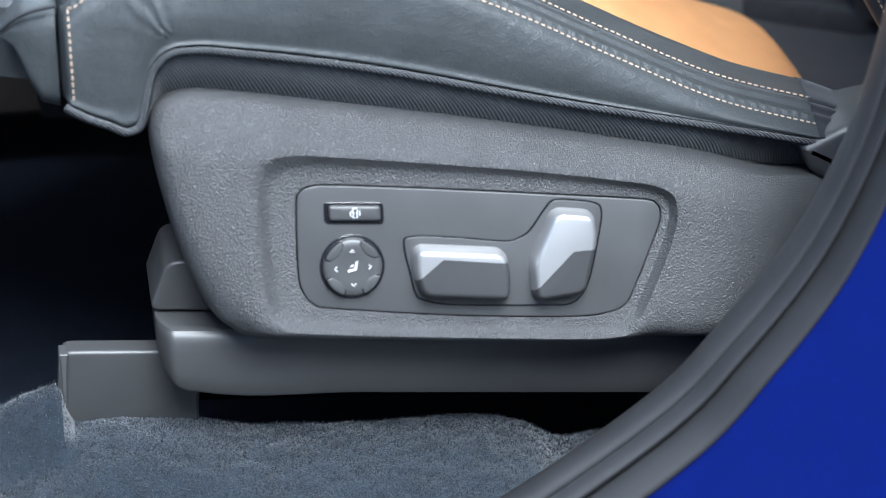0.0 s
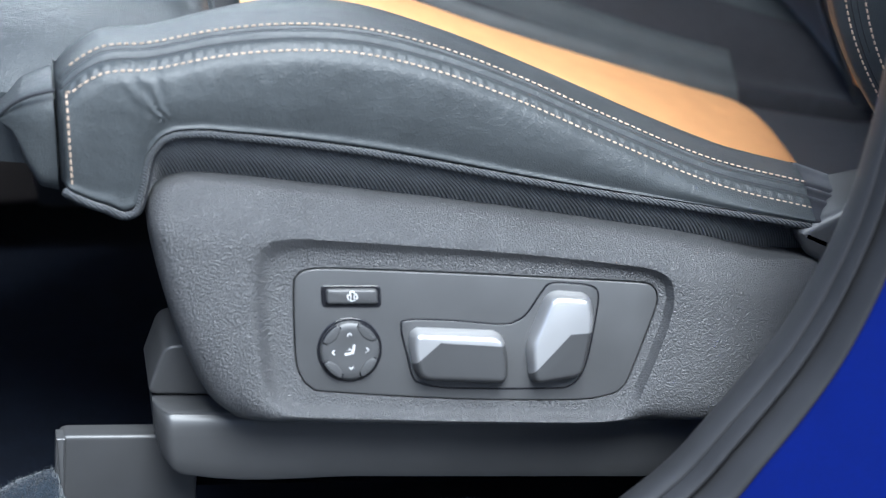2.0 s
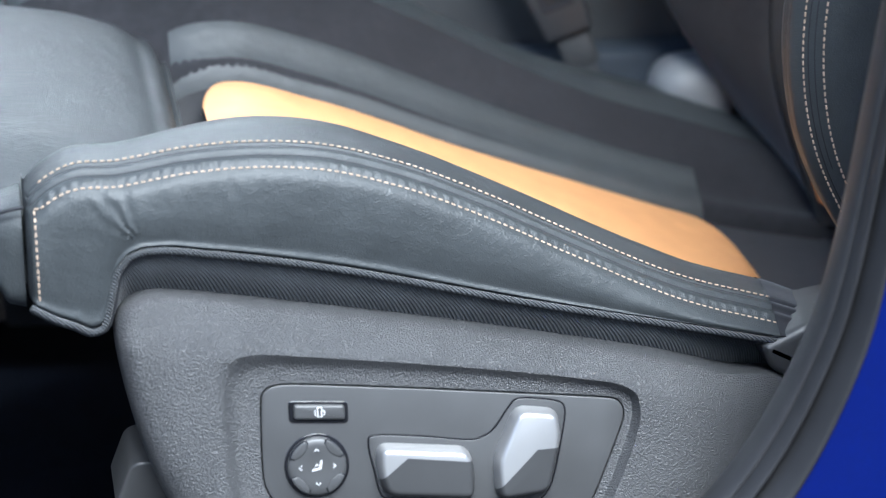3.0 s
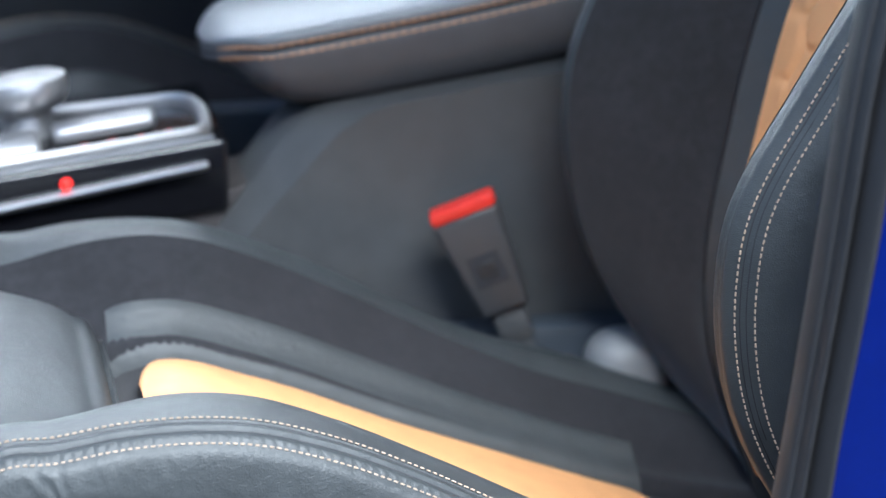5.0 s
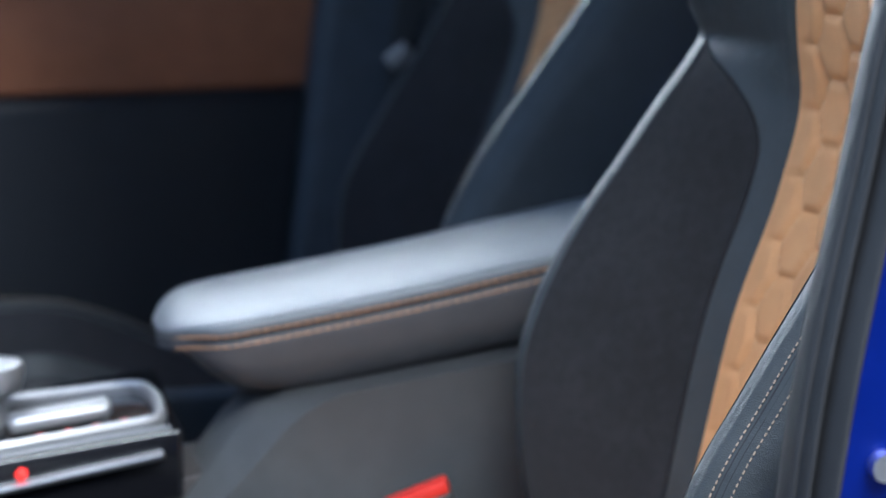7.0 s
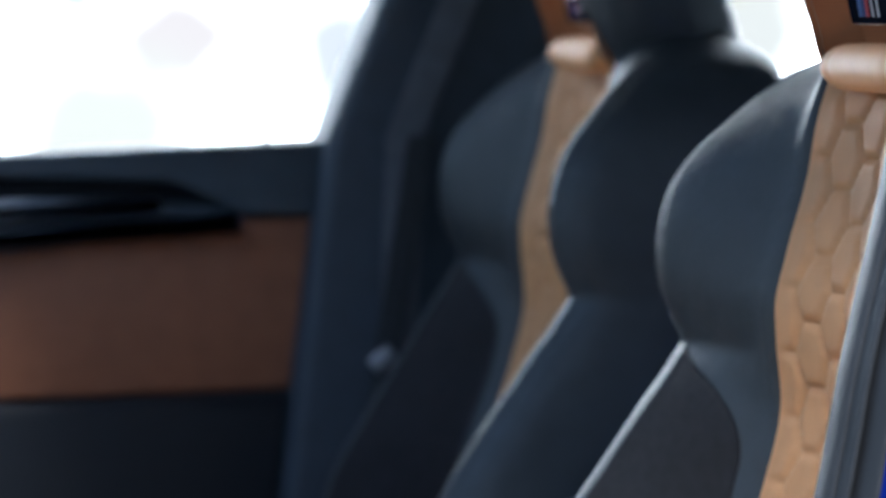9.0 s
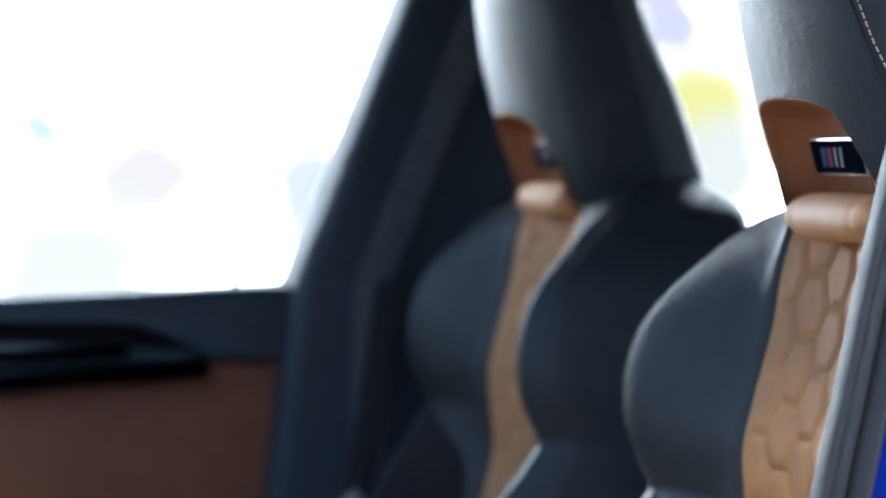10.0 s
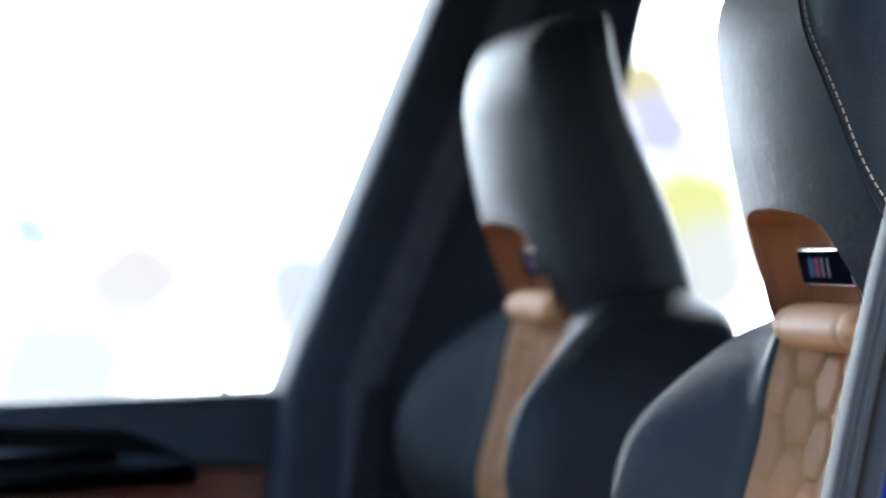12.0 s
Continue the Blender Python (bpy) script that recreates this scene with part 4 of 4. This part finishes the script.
part("button_lip", on_buckle(box(-.0265, .0265, -.0095, .0115, -.0105, -.0068, .001, 1)), SATIN, buckle)
part("stalk", on_buckle(box(-.013, .013, -.005, .007, -.118, -.089, .003, 2)), CONSOLE, buckle, "grey webbing stalk")
part("stalk_strap", on_buckle(box(-.009, .009, -.003, .005, -.18, -.116, .002, 2)), CONSOLE, buckle)
anchor = thing("belt_anchor", "pale grey moulded belt anchor cover beside the cushion", "anchor cover")
part("cover_shell", box(.318, .385, .44, .50, .60, .678, .026, 5), PALE, anchor)
part("cover_base", box(.325, .38, .45, .50, .56, .62, .006, 2), SMOOTH, anchor)

# ---- far door and pillar ----
# lighter blue-grey carries the window light that falls on the upper trim
DOOR_LIT = material("window_lit_trim", (.058, .074, .090), .6, var=.12, bumps=(("voronoi", 500, .3, .001),))
door = thing("door_1", "closed passenger door with tan panel", "car door", kind="structure")
DY = 1.36
part("door_skin", box(-.95, .33, DY + .045, DY + .075, .42, 1.205, .004), TRIM, door, "dark outer door shell")
part("recess_back", plate([(-.70, 1.05), (.26, 1.12), (.30, 1.17), (-.70, 1.20)], DY + .0, DY + .04, .002), DOOR_LIT, door)
part("upper_pad", plate([(-.70, 1.205), (.322, 1.2425), (.322, 1.163), (.232, 1.165), (.185, 1.190), (.152, 1.202), (-.05, 1.209), (-.70, 1.19)], DY - .03, DY + .05, .005), DOOR_LIT, door, "soft upper door trim, window light in its blue-grey")
# tan leather in a darker brown: the panel's shade is part of the colour
part("tan_panel", plate([(-.70, .965), (.285, .976), (.316, 1.160), (.20, 1.160), (-.70, 1.085)], DY - .012, DY + .05, .006), material("shaded_tan_leather", (.30, .115, .055), .55, var=.12, bumps=(("voronoi", 800, .3, .001),)), door, "tan leather door panel, browned for its shade")
# darker trim colour, with the shade low on the door put into it
part("lower_panel", plate([(-.70, .45), (.22, .45), (.283, .974), (-.70, .962)], DY - .035, DY + .05, .02), material("shaded_door_trim", (.012, .014, .018), .6, var=.15), door)
part("door_pull", plate(rounded([(-.5, 1.125), (-.1, 1.15), (.17, 1.162), (.235, 1.160), (.20, 1.150), (-.5, 1.085)], .01), DY - .05, DY, .012), material("door_pull_trim", (.062, .074, .090), .6, var=.1), door, "dark moulded door pull")
part("handle", plate(rounded([(-.5, 1.165), (.0, 1.185), (.15, 1.178), (.0, 1.162), (-.5, 1.145)], .008), DY - .045, DY - .02, .008), material("grey_handle", (.22, .24, .27), .5, metal=.2, var=.1), door, "grey door handle")
pillar = thing("pillar_1", "dark trimmed pillar behind the passenger door", "pillar", kind="structure")
part("pillar_trim", plate([(.318, 1.245), (.500, 1.70), (.742, 1.75), (.690, 1.536), (.655, 1.30), (.62, .45), (.22, .45), (.283, .974)], 1.30, 1.40, .02), TRIM, pillar)
part("belt_webbing", plate([(.375, 1.25), (.56, 1.70), (.60, 1.70), (.415, 1.25), (.40, .8), (.36, .8)], 1.270, 1.272, .0005), material("belt_webbing", (.11, .115, .13), .8, var=.2, var_scale=300), pillar, "dark belt webbing")
part("lock_pin", plate(rounded([(.262, 1.235), (.270, 1.235), (.268, 1.262), (.264, 1.262)], .002), 1.375, 1.382, .001), TRIM, door)
pane = part("window_pane", box(-.75, .40, 1.398, 1.402, 1.20, 1.70), GLASS, door, "clear side window")
pane.visible_shadow = False
belt = thing("seat_belt", "dark seat belt hanging beside the pillar with metal tongue", "seat belt")
part("webbing", plate([(.345, .70), (.358, 1.02), (.395, 1.25), (.425, 1.25), (.385, 1.02), (.372, .70)], 1.255, 1.2575, .0005), FABRIC, belt)
tongue = box(-.014, .014, -.003, .003, -.010, .010, .003, 2)
tongue.transform(pose(.367, 1.25, 1.018, 0, -40, 0))
part("tongue", tongue, SILVER, belt, "metal belt tongue")
shell = thing("roof", "unseen dark roof lining that limits light from above", "roof", kind="structure")
# out of view; the front edge is placed to limit sky light on the seats
part("roof_panel", box(-.16, 2.2, -.10, 1.45, 1.73, 1.78, .01), CLOTH, shell)
near_door = thing("door_2", "open driver's door, dark inside", "car door", kind="structure")
leaf = box(0, 1.0, -.08, 0, .42, 1.22, .02)
leaf.transform(pose(-.97, -.18, 0, 0, 0, -112))
part("door_leaf", leaf, TRIM, near_door)
part("front_pillar", box(-1.05, -.90, -.20, -.08, .40, 1.15, .02), PAINT, near_door)
# out of view: closes the side behind the pillar to block light from the rear
back_door = thing("door_3", "unseen blue rear door on the driver's side, added for shade", "car door", kind="structure")
part("door_leaf", box(.62, 1.75, -.19, -.12, .42, 1.24, .02), PAINT, back_door)
part("window_pane", box(.66, 1.70, -.165, -.158, 1.23, 1.72), material("tinted_glass", (.012, .014, .016), .08, var=.02), back_door, "unseen dark rear window, added for shade")
rear = thing("wall_rear", "dark rear cabin", "wall", kind="structure")
part("rear_bench", box(1.05, 1.6, -.1, 1.4, .4, 1.15, .05), TRIM, rear)
dash = thing("dashboard", "unseen dark dashboard that shades the footwell", "dashboard", kind="structure")
part("dash_block", box(-1.1, -.75, -.1, 1.45, .4, 1.10, .06), TRIM, dash)
# unseen block, added to shade the footwell from above and in front
part("lower_dash", box(-.80, -.48, -.08, 1.40, .68, 1.08, .05), TRIM, dash)

# ---- outside ----
ground = tagged(part("ground", box(-60, 60, -60, 60, -.05, 0), material("asphalt", (.06, .06, .062), .9, var=.2, var_scale=8)), "grey paved ground", "ground", kind="structure")
bd = bpy.data.materials.new("glowing_distance")
bd.use_nodes = True
n, l = bd.node_tree.nodes, bd.node_tree.links
b = n["Principled BSDF"]
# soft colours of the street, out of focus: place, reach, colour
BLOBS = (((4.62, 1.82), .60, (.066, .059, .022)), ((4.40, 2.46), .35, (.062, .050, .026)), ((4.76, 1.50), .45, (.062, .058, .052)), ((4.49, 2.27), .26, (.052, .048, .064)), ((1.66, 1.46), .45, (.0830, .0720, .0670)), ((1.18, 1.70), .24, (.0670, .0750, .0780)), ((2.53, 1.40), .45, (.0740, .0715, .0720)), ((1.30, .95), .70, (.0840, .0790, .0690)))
geo = n.new("ShaderNodeNewGeometry")
nz = n.new("ShaderNodeTexNoise")
nz.inputs["Scale"].default_value, nz.inputs["Detail"].default_value = 1.8, 3
l.new(geo.outputs["Position"], nz.inputs["Vector"])
warp = n.new("ShaderNodeVectorMath")
warp.operation = "MULTIPLY_ADD"
warp.inputs[1].default_value = (.4, 0, .4)
l.new(nz.outputs["Color"], warp.inputs[0])
l.new(geo.outputs["Position"], warp.inputs[2])
last = None
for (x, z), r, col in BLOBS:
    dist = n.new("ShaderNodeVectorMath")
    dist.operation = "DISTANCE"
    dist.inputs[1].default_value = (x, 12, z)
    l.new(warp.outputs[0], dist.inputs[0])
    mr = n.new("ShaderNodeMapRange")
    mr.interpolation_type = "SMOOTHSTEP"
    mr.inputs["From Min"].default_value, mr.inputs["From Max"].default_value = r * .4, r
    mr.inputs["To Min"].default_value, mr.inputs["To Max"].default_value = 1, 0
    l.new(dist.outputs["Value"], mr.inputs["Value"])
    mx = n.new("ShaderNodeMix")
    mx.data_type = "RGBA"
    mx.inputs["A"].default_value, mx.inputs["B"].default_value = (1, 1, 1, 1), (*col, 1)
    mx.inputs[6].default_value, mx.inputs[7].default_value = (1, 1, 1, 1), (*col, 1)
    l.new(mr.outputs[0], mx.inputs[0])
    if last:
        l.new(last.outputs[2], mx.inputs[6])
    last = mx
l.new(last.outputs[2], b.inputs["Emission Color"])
# The whole sheet glows in place of daylight and lights the cabin's far side.
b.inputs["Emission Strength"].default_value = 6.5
b.inputs["Base Color"].default_value = (0, 0, 0, 1)
b.inputs["Specular IOR Level"].default_value = 0
tagged(part("backdrop", box(-6, 14, 12, 12.1, 0, 9), bd), "glowing sheet for the bright street far beyond the windows", "backdrop", kind="structure")
# Unseen wall, added to keep low light off the cabin's near-facing surfaces.
tagged(part("wall_light_blocker", box(-14, 14, -5.3, -5, 0, 2.8), material("dark_blocker", (.05, .05, .055), .8, var=.25, var_scale=3)), "unseen dark wall added behind the camera to block low light", "wall", kind="structure")
